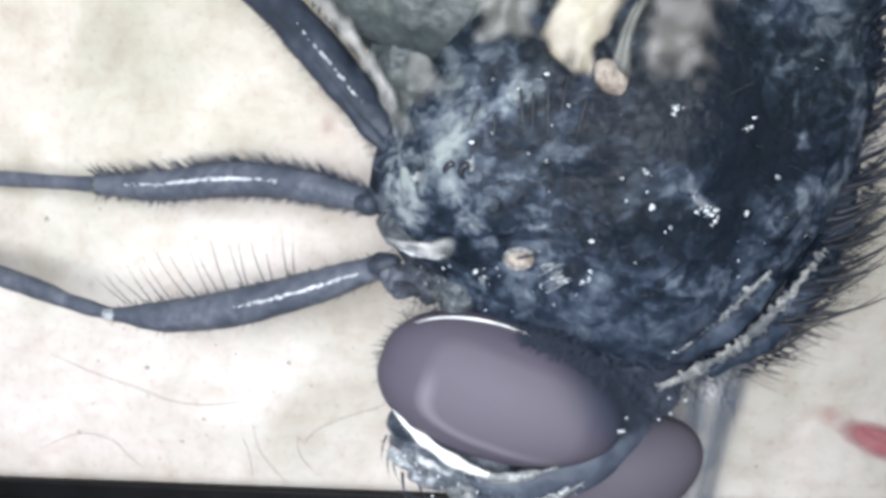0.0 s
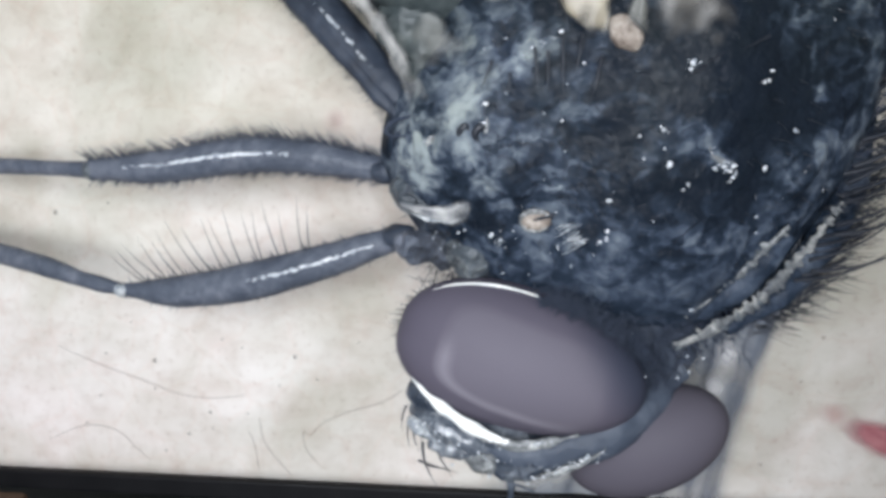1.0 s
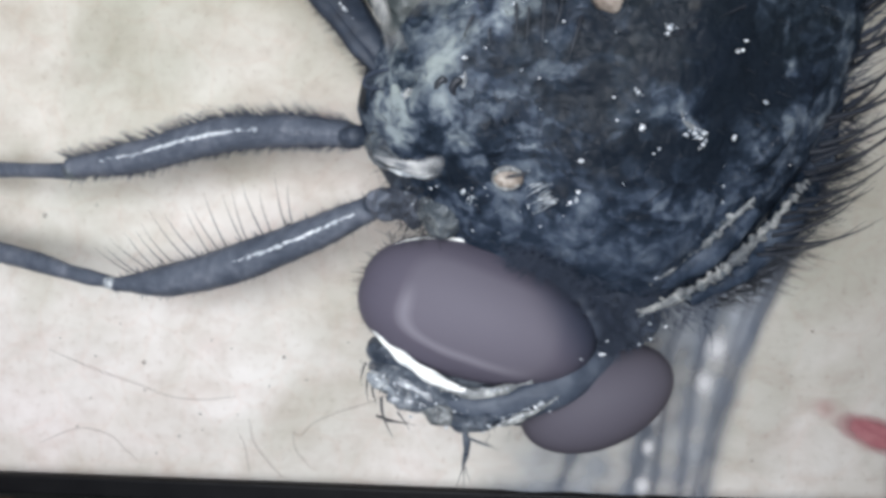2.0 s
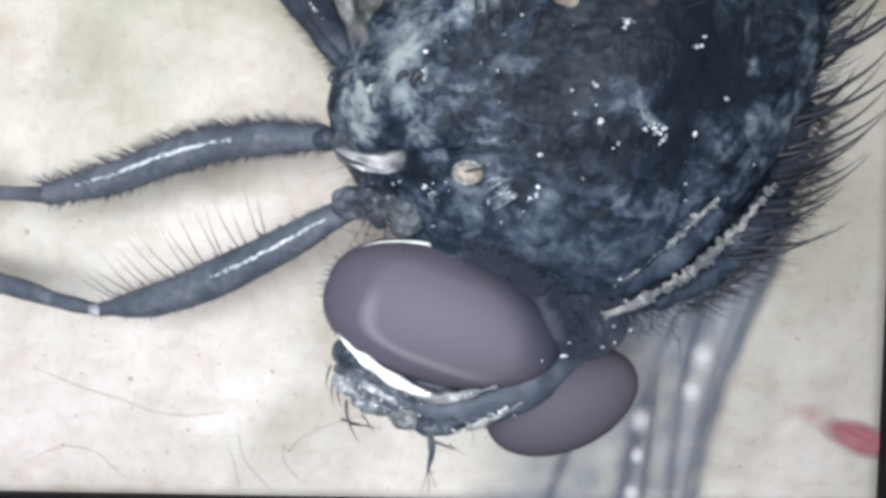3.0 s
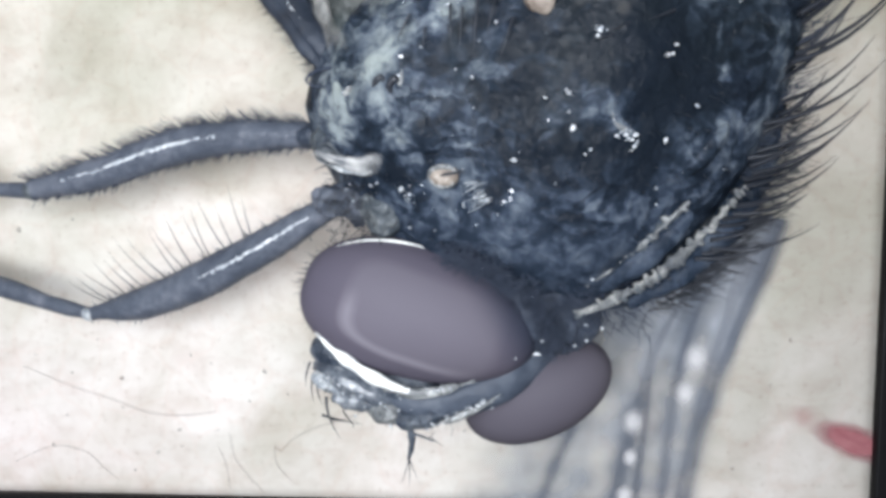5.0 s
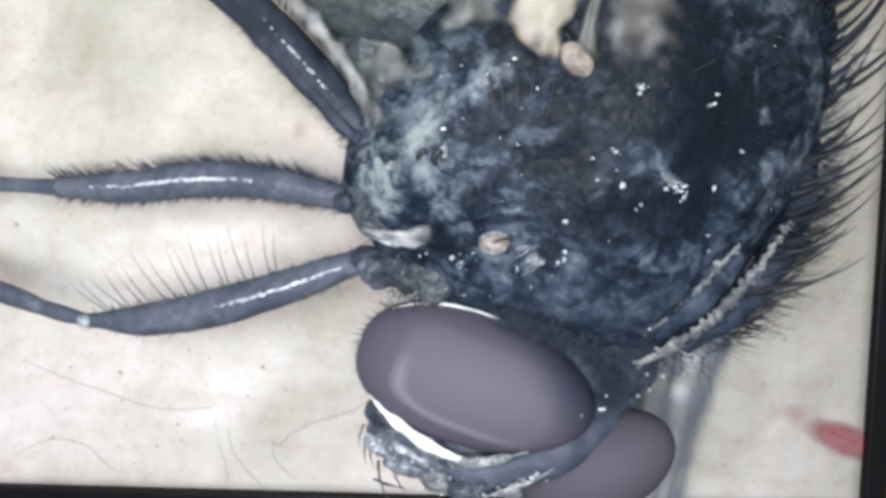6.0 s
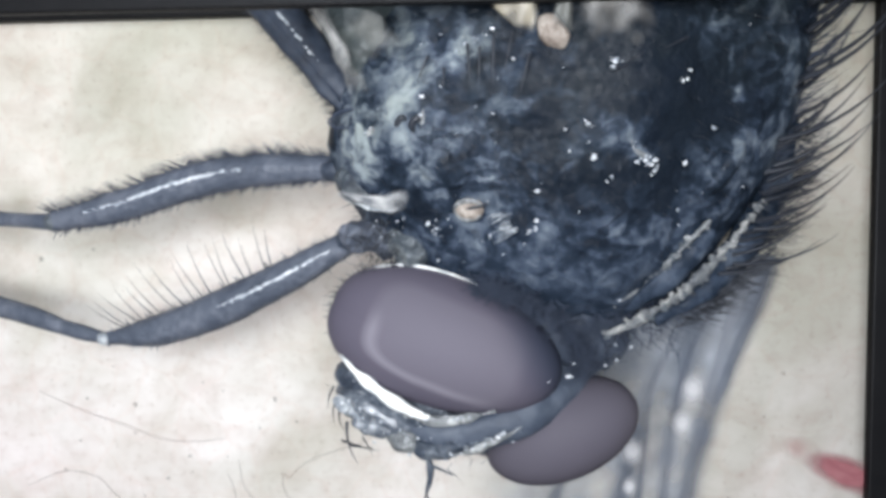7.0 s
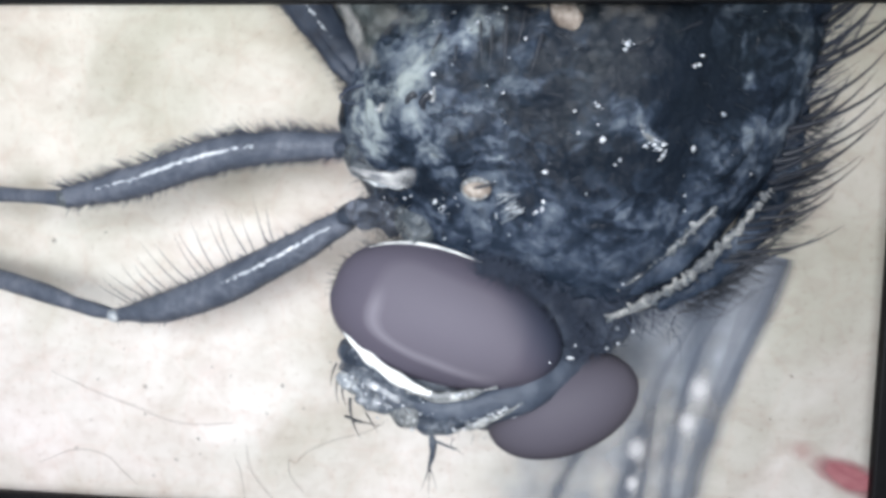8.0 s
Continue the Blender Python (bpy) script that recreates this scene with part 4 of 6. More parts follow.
        p = way[k] + Vector((rng.uniform(0.0, 0.008), rng.uniform(-0.006, 0.002), rng.uniform(-0.008, 0.0)))
        ang = radians(rng.uniform(-35, 45))
        d = Vector((math.cos(ang), rng.uniform(-0.3, 0.3), math.sin(ang))).normalized()
        length = rng.uniform(0.004, 0.020)
        add_hair(bm, p, p + d * length, Vector((0, 0, -0.10)) * length, 0.00032, 4, 3)
    tagged(part("fold_fringe", bm, HAIR, fold, "short dark hairs"), kind="stuff")
    # glints scattered over the side, put in as pale glossy grains
    rng = random.Random(11)
    bm = bmesh.new()
    spots = [(0.0016, 0.0281), (0.0205, 0.0084), (0.0244, -0.0066), (-0.0109, -0.0112), (0.0072, -0.0052), (-0.0534, -0.0108), (0.0222, 0.0535), (0.0110, 0.0300), (0.0045, 0.0095), (0.0130, 0.0165), (0.0330, 0.0480), (0.0500, 0.0120), (0.0215, 0.0510), (0.0620, 0.0255), (-0.0100, 0.0040)]
    spots += [(-0.0570, -0.0085), (0.0020, -0.0440), (0.0160, -0.0540), (-0.0060, -0.0400)]
    loose = [(rng.uniform(-0.06, 0.08), rng.uniform(-0.045, 0.07)) for _ in range(64)]
    spots += [(x, z) for x, z in loose if math.hypot((x - 0.052) / 0.028, (z - 0.042) / 0.028) > 1]
    for i, (x, z) in enumerate(spots):
        r = rng.uniform(0.0005, 0.0008) if i < 19 else rng.uniform(0.00015, 0.00042)
        made = bmesh.ops.create_icosphere(bm, subdivisions=2, radius=r)
        grow = Vector((rng.uniform(0.7, 1.6), 0.8, rng.uniform(0.7, 1.6)))
        for v in made["verts"]:
            v.co = v.co * (1 + 0.9 * noise.noise(v.co * 1100 + Vector((i, 0, 0)))) * grow + on_body(x, z, 0.0012)
    tagged(part("glint_scatter", bm, GLINT, thorax, "tiny pale grains put in as glints"), kind="stuff")


def fly_bristles(fly, thorax):
    """Long dark bristles along the back edge, single, and short hairs over the side."""
    rng = random.Random(3)
    edge = spine([(0.1120, 0, 0.1000), (0.1120, 0, 0.0600), (0.1010, 0, 0.0300), (0.0920, 0, 0.0050), (0.0830, 0, -0.0140), (0.0690, 0, -0.0340), (0.0500, 0, -0.0500)], 40)
    for i in range(36):
        u = i / 35
        c = edge[1 + int(u * 38)]
        length = (0.058 + 0.020 * rng.random()) * (1 - 0.42 * u) * (0.6 if i % 3 == 1 else 1.0)
        ang = radians(48 - 32 * u + rng.uniform(-8, 8))
        d = Vector((math.cos(ang), rng.uniform(-0.10, 0.30), math.sin(ang))).normalized()
        root = Vector((c.x - 0.014 * rng.random() * (1 - u) + 0.006 * u, -0.030 - 0.022 * rng.random(), c.z))
        bend = Vector((0.10, 0, -0.16)) * length
        part("bristle", hair_mesh(root, root + d * length, bend, 0.00145 - 0.0006 * u), HAIR, thorax)
    bm = bmesh.new()
    for _ in range(460):
        u = rng.random() ** 1.3
        c = edge[1 + int(u * 38)]
        length = rng.uniform(0.008, 0.030) * (1 - 0.5 * u)
        ang = radians(46 - 34 * u + rng.gauss(0, 14))
        root = Vector((c.x + rng.uniform(-0.020, 0.004) * (1 - u) ** 1.5 + 0.010 * u, -0.020 - 0.026 * rng.random() * (1 - 0.6 * u), c.z + rng.uniform(-0.004, 0.004)))
        add_hair(bm, root, root + Vector((math.cos(ang), rng.uniform(-0.2, 0.3), math.sin(ang))).normalized() * length, Vector((0.08, 0, -0.12)) * length, 0.00034, 4, 3)
    tagged(part("back_fur", bm, HAIR_SLATE, thorax, "dense slate-grey under-fur of the back"), kind="stuff")
    # dark bristles that lie close over the side
    for x0, z0, x1, z1 in ((-0.0354, 0.0641, -0.0350, 0.0495), (-0.0248, 0.0661, -0.0259, 0.0460), (-0.0305, 0.0625, -0.0316, 0.0476), (-0.0453, 0.0555, -0.0460, 0.0479), (-0.0174, 0.0674, -0.0209, 0.0524), (-0.0109, 0.0584, -0.0154, 0.0434), (0.0353, 0.0571, 0.0243, 0.0517), (0.0276, 0.0518, 0.0182, 0.0488), (0.0510, 0.0613, 0.0398, 0.0566), (-0.0518, 0.0609, -0.0569, 0.0500)):
        a, b = on_body(x0, z0, 0.0008), on_body(x1, z1, 0.0030)
        part("bristle", hair_mesh(a, b, Vector((0.0, -0.0015, 0.0)), 0.00065), HAIR, thorax)
    # ragged hairs along the belly edge
    bm = bmesh.new()
    for _ in range(150):
        p = Vector((-0.0900 + rng.uniform(-0.003, 0.008), -0.036 - 0.012 * rng.random(), rng.uniform(0.008, 0.052)))
        d = Vector((rng.uniform(-1.0, -0.1), rng.uniform(-0.3, 0.2), rng.uniform(-0.7, 0.7))).normalized()
        add_hair(bm, p, p + d * rng.uniform(0.003, 0.010), (0, 0, rng.uniform(-0.002, 0.002)), 0.00030, 4, 3)
    add_tube(bm, [(-0.0880, -0.050, 0.0430), (-0.0945, -0.050, 0.0418), (-0.0994, -0.050, 0.0382), (-0.0965, -0.050, 0.0355), (-0.0900, -0.050, 0.0350)], (0.0007, 0.0007, 0.0006, 0.0005, 0.0003), 24, 6)
    tagged(part("belly_hairs", bm, HAIR_SLATE, thorax, "ragged dark hairs at the leg roots"), kind="stuff")
    bm = bmesh.new()
    for _ in range(380):
        a, b = rng.uniform(0, 2 * math.pi), math.sqrt(rng.random()) * 0.97
        x, z = 0.002 + 0.113 * b * math.cos(a), 0.0587 + 0.120 * b * math.sin(a)
        n0 = body_normal(x, z)
        p = on_body(x, z, -0.001)
        d = (n0 * 0.6 + Vector((0.45, 0, -0.45)) + Vector((rng.uniform(-0.3, 0.3), 0, rng.uniform(-0.3, 0.3)))).normalized()
        add_hair(bm, p, p + d * rng.uniform(0.003, 0.009), d.cross(Vector((0, 1, 0))) * 0.001, 0.00022, 3, 3)
    tagged(part("fine_hairs", bm, HAIR, thorax, "fine short dark hairs"), kind="stuff")


def veil(name, left, right, material, fly, label, cover, fade, fold=1.0):
    """A thin folded skin between two edges; it thins out towards its rim."""
    bm = bmesh.new()
    thin = bm.verts.layers.float.new("cover")
    a, b = spine(left, 48), spine(right, 48)
    rows = []
    for i, (p0, p1) in enumerate(zip(a, b)):
        row = []
        for k in range(33):
            u, w = k / 32, i / 48
            q = p0.lerp(p1, u)
            q.y += fold * 0.0007 * math.sin(u * 8 + 3 * noise.noise(q * 60)) + 0.0008 * noise.noise(q * 110)
            rim = min(u, 1 - u, w) / fade + 0.5 * noise.noise(q * 150) - 0.05
            rim = min(1.0, max(0.0, rim))
            v = bm.verts.new(q)
            v[thin] = cover * rim * rim * (3 - 2 * rim)
            row.append(v)
        rows.append(row)
    for r0, r1 in zip(rows, rows[1:]):
        for k in range(32):
            bm.faces.new((r0[k], r0[k + 1], r1[k + 1], r1[k]))
    return part(name, bm, material, fly, label)


def fly_rear(fly):
    """The abdomen, the wing roots and the rearmost leg, at the top of the picture."""
    part("neck", blob((0.0080, -0.024, -0.0610), (0.0270, 0.022, 0.0240), 30, 5, 0.005, 45, 51), NECK, fly, "dark blue-black neck")
    part("abdomen", blob((-0.062, -0.036, 0.130), (0.060, 0.036, 0.052), -8, 5, 0.004, 40, 5), CHITIN_GREEN, fly, "grey-green abdomen")
    veil("wing_root", [(-0.0167, -0.0800, 0.0681), (-0.0264, -0.0800, 0.0782), (-0.0276, -0.0800, 0.0853), (-0.0237, -0.0800, 0.0952), (-0.0207, -0.0800, 0.1071)], [(-0.0093, -0.0800, 0.0652), (-0.0058, -0.0800, 0.0753), (0.0002, -0.0800, 0.0854), (0.0061, -0.0800, 0.0931), (0.0117, -0.0800, 0.1046)], CREAM_FILM, fly, "cream folded membrane at the wing root", 0.92, 0.22, 0.5)
    veil("wing_root", [(-0.0039, -0.0800, 0.0678), (-0.0021, -0.0800, 0.0750), (0.0018, -0.0800, 0.0843), (0.0069, -0.0800, 0.0930)], [(0.0062, -0.0800, 0.0626), (0.0065, -0.0800, 0.0739), (0.0087, -0.0800, 0.0838), (0.0135, -0.0800, 0.0925)], GREY_FILM, fly, "grey-beige fold of the wing root", 0.75, 0.35, 0.6)
    veil("wing_root", [(-0.0531, -0.0800, 0.0808), (-0.0548, -0.0800, 0.0892), (-0.0561, -0.0800, 0.1057)], [(-0.0288, -0.0800, 0.0809), (-0.0247, -0.0800, 0.0902), (-0.0208, -0.0800, 0.1031)], GREY_FILM, fly, "thin grey membrane beside the abdomen", 0.7, 0.35)
    veil("folded_wing", [(0.0041, -0.0800, 0.0607), (0.0045, -0.0800, 0.0750), (0.0067, -0.0800, 0.0870), (0.0107, -0.0800, 0.1047)], [(0.0391, -0.0800, 0.0576), (0.0373, -0.0800, 0.0729), (0.0423, -0.0800, 0.0845), (0.0483, -0.0800, 0.1018)], BROWN_FILM, fly, "brown-grey folded wing", 0.92, 0.38, 0.4)
    veil("pale_skin", [(-0.0860, -0.060, 0.0440), (-0.0915, -0.060, 0.0600), (-0.1000, -0.060, 0.0767), (-0.1115, -0.060, 0.0937), (-0.1240, -0.060, 0.1090)], [(-0.0760, -0.063, 0.0460), (-0.0820, -0.063, 0.0600), (-0.0905, -0.063, 0.0780), (-0.1005, -0.063, 0.0950), (-0.1120, -0.063, 0.1100)], PALE_FILM, fly, "pale skin between the hind leg and the abdomen", 0.85, 0.45, 0.2)
    part("scutellum", blob((0.078, -0.046, 0.104), (0.042, 0.018, 0.028), -6, 5, 0.003, 50, 12), THORAX, fly, "dark rear plate of the back")
    for pts in ([(0.045, -0.064, 0.076), (0.062, -0.062, 0.080), (0.080, -0.058, 0.083)], [(0.060, -0.064, 0.098), (0.080, -0.060, 0.103), (0.098, -0.054, 0.106)]):
        bm = bmesh.new()
        add_tube(bm, pts, (0.0006, 0.0020, 0.0006), 14, 8, 0.6, 0.0008)
        part("crest", bm, CHITIN_PALE, fly)
    veil("halter", [(-0.0813, -0.0720, 0.0600), (-0.0841, -0.0720, 0.0689), (-0.0833, -0.0720, 0.0758), (-0.0790, -0.0720, 0.0805)], [(-0.0634, -0.0720, 0.0590), (-0.0609, -0.0720, 0.0654), (-0.0649, -0.0720, 0.0742), (-0.0723, -0.0720, 0.0807)], GREY_FILM, fly, "grey folded knob behind the leg", 0.45, 0.40, 0.2)
    part("side_fold", blob((-0.0800, -0.040, 0.0760), (0.0180, 0.014, 0.0260), -30, 5, 0.004, 70, 77), CHITIN_GREEN, fly, "grey-green fold between thorax and abdomen")
    bones = [(-0.087, -0.036, 0.042), (-0.102, -0.030, 0.060), (-0.123, -0.022, 0.087), (-0.150, -0.010, 0.118), (-0.178, 0.002, 0.142)]
    thick = (0.0050, 0.0090, 0.0104, 0.0102, 0.0085)
    femur = bmesh.new()
    add_tube(femur, bones, thick, 30, 16, 0.9, 0.0008)
    leg = part("hind_femur", femur, CHITIN, fly, "dark hind femur with short hairs")
    bm = bmesh.new()
    add_tube(bm, [(x - 0.0034, y - 0.0062, z - 0.0034) for x, y, z in bones], (0.0016, 0.0036, 0.0044, 0.0044, 0.0036), 34, 12, 0.7, 0.0010)
    part("outer_flank", bm, CHITIN, leg)
    highlight_ridge(leg, [(x + 0.001, y - 0.0030, z) for x, y, z in bones], thick, 0.30, 0.62, 14, 15, 0.9)
    rng = random.Random(8)
    bm = bmesh.new()
    way = spine([(-0.084, -0.036, 0.042), (-0.098, -0.030, 0.060), (-0.119, -0.022, 0.087), (-0.146, -0.010, 0.118)], 60)
    for i in range(460):
        c = way[rng.randrange(61)]
        s = Vector((-0.70, rng.uniform(-0.4, 0.2), -0.72)) * (1 if rng.random() < 0.7 else -1)
        p = c + s * 0.0085
        add_hair(bm, p, p + (s + Vector((-0.5, 0, 0.5))).normalized() * rng.uniform(0.003, 0.010), (0, 0, 0), 0.00028, 3, 3)
    tagged(part("leg_hairs", bm, HAIR, leg), kind="stuff")


def neck_fuzz(fly):
    """Short dark hairs that hang over the neck and the lower edge of the thorax."""
    rng = random.Random(52)
    bm = bmesh.new()
    for _ in range(420):
        u = rng.random()
        p = Vector((0.004 + 0.050 * u, -0.046 + 0.012 * u + rng.uniform(-0.004, 0.004), -0.058 + 0.010 * u + rng.gauss(0, 0.009)))
        d = Vector((rng.uniform(-0.2, 1.0), rng.uniform(-0.5, 0.1), rng.uniform(-1.0, 0.2))).normalized()
        add_hair(bm, p, p + d * rng.uniform(0.004, 0.013), (0, 0, -0.001), 0.0003, 3, 3)
    # a soft down that lies over the neck end of the near eye
    seam = spine([(-0.0400, -0.062, -0.0370), (-0.0247, -0.064, -0.0430), (-0.0047, -0.062, -0.0560), (0.0050, -0.058, -0.0680), (0.0060, -0.050, -0.0810)], 60)
    for _ in range(900):
        p = seam[rng.randrange(61)] + Vector((abs(rng.gauss(0, 0.004)), rng.uniform(0.0, 0.006), abs(rng.gauss(0, 0.004))))
        d = Vector((rng.uniform(-1.0, 0.3), rng.uniform(-0.25, 0.15), rng.uniform(-1.0, 0.2))).normalized()
        add_hair(bm, p, p + d * rng.uniform(0.003, 0.010), (0, 0, -0.0006), 0.00030, 3, 3)
    tagged(part("neck_hairs", bm, HAIR_SLATE, fly, "short dark hairs on the neck"), kind="stuff")
    # glints on the neck, each put in as a pale bead
    rng = random.Random(58)
    bm = bmesh.new()
    for k, (x, z) in enumerate(((0.0226, -0.0669), (0.0303, -0.0688), (0.0231, -0.0740), (0.0014, -0.0785), (0.0038, -0.0730), (-0.0076, -0.0807), (-0.0109, -0.0444), (-0.0010, -0.0534), (-0.0223, -0.0415), (0.0251, -0.0470), (-0.0423, -0.0260), (-0.0535, -0.0249), (0.0061, -0.0674), (0.0180, -0.0759))):
        r = rng.uniform(0.0005, 0.0008) if k < 4 else rng.uniform(0.0003, 0.0006)
        made = bmesh.ops.create_icosphere(bm, subdivisions=2, radius=r)
        grow = Vector((rng.uniform(1.0, 2.0), 0.7, rng.uniform(0.6, 1.0)))
        for v in made["verts"]:
            v.co = v.co * (1 + 0.8 * noise.noise(v.co * 1100 + Vector((k, 0, 0)))) * grow + Vector((x, -0.058 + 0.35 * max(0.0, x), z))
    tagged(part("neck_glint_scatter", bm, GLINT, fly, "tiny pale beads as glints on the neck"), kind="stuff")


def limb(name, fly, hip, points, radii, label, material=CHITIN_LEG, flat=0.85):
    """A leg segment whose origin is its upper joint."""
    bm = bmesh.new()
    h = Vector(hip)
    add_tube(bm, [Vector(p) - h for p in points], radii, 36, 18, flat, 0.0005, hip[0] * 100)
    return part(name, bm, material, fly, label, h)


def fringe(name, leg, points, radii, count, lengths, side, seed, lean, r=0.00024, spread=0.35):
    """Fine hairs along one side of a leg segment, in its own space."""
    rng = random.Random(seed)
    bm = bmesh.new()
    way = spine(points, 80)
    for _ in range(count):
        u = rng.random()
        i = int(u * 80)
        d = (way[min(i + 1, 80)] - way[max(i - 1, 0)]).normalized()
        up = Vector((d.z, 0, -d.x)) * side
        if up.z * side < 0:
            up = -up
        p = way[i] + up * share(radii, u) * 0.9 + Vector((0, rng.uniform(-0.5, 0.5) * share(radii, u), 0))
        w = (up + d * lean + Vector((rng.uniform(-spread, spread), rng.uniform(-0.4, 0.3), rng.uniform(-spread, spread) * 0.5))).normalized()
        length = rng.uniform(*lengths)
        add_hair(bm, p, p + w * length, d * length * 0.12, r, 4, 3)
    tagged(part(name, bm, HAIR_SLATE, leg), kind="stuff")


def highlight_ridge(leg, points, radii, u0, u1, count, seed, flat=0.85):
    """The highlight along the front of a leg segment, put in as a row of tiny pale beads."""
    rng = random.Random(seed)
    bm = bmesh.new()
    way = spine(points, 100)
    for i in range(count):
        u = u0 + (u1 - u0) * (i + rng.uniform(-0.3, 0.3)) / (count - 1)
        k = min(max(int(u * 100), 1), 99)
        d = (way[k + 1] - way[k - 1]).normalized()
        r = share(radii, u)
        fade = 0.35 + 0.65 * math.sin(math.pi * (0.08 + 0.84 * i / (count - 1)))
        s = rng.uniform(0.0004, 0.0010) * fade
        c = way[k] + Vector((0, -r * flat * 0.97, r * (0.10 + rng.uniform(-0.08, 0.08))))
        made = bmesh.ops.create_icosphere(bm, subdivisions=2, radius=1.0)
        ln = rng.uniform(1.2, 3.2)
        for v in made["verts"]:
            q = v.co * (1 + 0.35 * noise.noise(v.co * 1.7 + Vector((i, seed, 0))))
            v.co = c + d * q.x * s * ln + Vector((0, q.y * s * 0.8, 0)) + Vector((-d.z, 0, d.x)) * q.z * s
    tagged(part("highlight_ridge", bm, GLINT, leg, "row of tiny pale beads as a leg highlight"), kind="stuff")


def fly_legs(fly, thorax):
    # leg roots
    part("coxa", blob((-0.0890, -0.036, 0.0085), (0.0135, 0.009, 0.0085), 24, 4, 0.0022, 130, 31), CHITIN_GREY, fly, "grey root segment of the middle leg")
    bm = bmesh.new()
    add_tube(bm, [(-0.0985, -0.046, 0.0062), (-0.0935, -0.049, 0.0028), (-0.0840, -0.051, -0.0010), (-0.0740, -0.055, -0.0030), (-0.0700, -0.055, -0.0010)], (0.0004, 0.0011, 0.0013, 0.0022, 0.0008), 60, 10, 0.7, 0.0030)
    part("pale_plate", bm, DIRTY_WHITE, fly, "shining pale plate of the leg root")
    veil("pale_plate", [(-0.0660, -0.0575, -0.0020), (-0.0708, -0.0575, -0.0043), (-0.0780, -0.0575, -0.0018), (-0.0870, -0.0575, 0.0016), (-0.0951, -0.0575, 0.0060)], [(-0.0637, -0.0585, 0.0064), (-0.0704, -0.0585, 0.0075), (-0.0776, -0.0585, 0.0053), (-0.0857, -0.0585, 0.0063), (-0.0934, -0.0585, 0.0084)], WHITE_FILM, fly, "whitish plate of the leg root", 0.9, 0.35, 0.2)
    part("coxa", blob((-0.0860, -0.032, -0.0160), (0.0175, 0.008, 0.0085), 8, 5, 0.0034, 120, 32), CHITIN_LEG, fly, "grey root segment of the front leg")
    part("coxa", blob((-0.0640, -0.040, -0.0170), (0.0140, 0.009, 0.0120), -20, 5, 0.0026, 110, 33), CHITIN_GREY, fly)
    rng = random.Random(21)
    sparks = bmesh.new()
    bm = bmesh.new()
    for _ in range(230):
        x, z = rng.uniform(-0.092, -0.062), rng.uniform(-0.030, 0.010)
        p = Vector((x, -0.042 - 0.004 * rng.random(), z))
        add_hair(bm, p, p + Vector((rng.uniform(-0.010, 0.003), -0.003, rng.uniform(-0.010, 0.006))), (0, 0, 0), 0.00028, 3, 3)
    # pale beads that stand in for glints on the leg roots
    for _ in range(15):
        x, z = rng.uniform(-0.090, -0.060), rng.uniform(-0.026, 0.004)
        r = rng.uniform(0.0002, 0.0006)
        made = bmesh.ops.create_icosphere(sparks, subdivisions=2, radius=r)
        for v in made["verts"]:
            v.co = v.co * (1 + 0.8 * noise.noise(v.co * 1200 + Vector((x * 900, 0, 0)))) + Vector((x, -0.046 - 0.25 * (x + 0.096), z))
    tagged(part("root_glint_scatter", sparks, GLINT, fly, "tiny pale beads as glints on the leg roots"), kind="stuff")
    tagged(part("root_hairs", bm, HAIR, fly), kind="stuff")

    hip, knee, foot = Vector((-0.1063, -0.020, 0.0149)), Vector((-0.2542, -0.012, -0.0107)), Vector((-0.4560, 0.035, -0.0064))
    pts = [hip, (-0.1403, -0.018, 0.0148), (-0.1749, -0.016, 0.0103), (-0.2140, -0.014, -0.0017), knee]
    rad = (0.0060, 0.0080, 0.0088, 0.0082, 0.0055)
    femur_m = limb("middle_femur", fly, hip, pts, rad, "dark hairy bowed femur of the middle leg")
    part("trochanter", blob((0.0009, -0.002, -0.0004), (0.0075, 0.0060, 0.0056), 0, 4, 0.001, 150, 34), CHITIN, femur_m)
    loc_pts = [Vector(p) - hip for p in pts]
    fringe("leg_hairs", femur_m, loc_pts, rad, 460, (0.0040, 0.0125), 1, 1, 1.2, 0.00024)
    fringe("leg_hairs", femur_m, loc_pts, rad, 240, (0.0025, 0.0065), -1, 2, 0.9)
    highlight_ridge(femur_m, loc_pts, rad, 0.34, 0.88, 70, 5)
    tp = [knee + Vector((0.003, 0, 0)), (-0.2793, -0.006, -0.0095), (-0.3388, 0.010, -0.0076), foot]
    tibia_m = limb("middle_tibia", fly, knee, tp, (0.0046, 0.0040, 0.0042, 0.0034), "slender grey tibia of the middle leg")
    part("joint", blob((0.001, -0.001, 0), (0.0044, 0.0044, 0.0044), 0, 3, 0.0005, 200, 1), CHITIN_GREY, tibia_m, "paler knee joint")

    hip, knee, foot = Vector((-0.0988, -0.020, -0.0199)), Vector((-0.2338, -0.006, -0.0707)), Vector((-0.4593, 0.035, -0.0298))
    pts = [hip, (-0.1291, -0.017, -0.0357), (-0.1656, -0.013, -0.0529), (-0.2004, -0.009, -0.0651), knee]
    rad = (0.0062, 0.0084, 0.0096, 0.0086, 0.0036)
    femur_f = limb("front_femur", fly, hip, pts, rad, "dark glossy femur of the front leg")
    part("trochanter", blob((0.0029, -0.002, 0.0021), (0.0088, 0.0064, 0.0060), -24, 4, 0.001, 150, 35), CHITIN, femur_f)
    loc_pts = [Vector(p) - hip for p in pts]
    fringe("leg_hairs", femur_f, loc_pts, rad, 110, (0.0020, 0.0055), 1, 3, 0.5)
    fringe("leg_hairs", femur_f, loc_pts, rad, 50, (0.0015, 0.0040), -1, 4, 0.6)
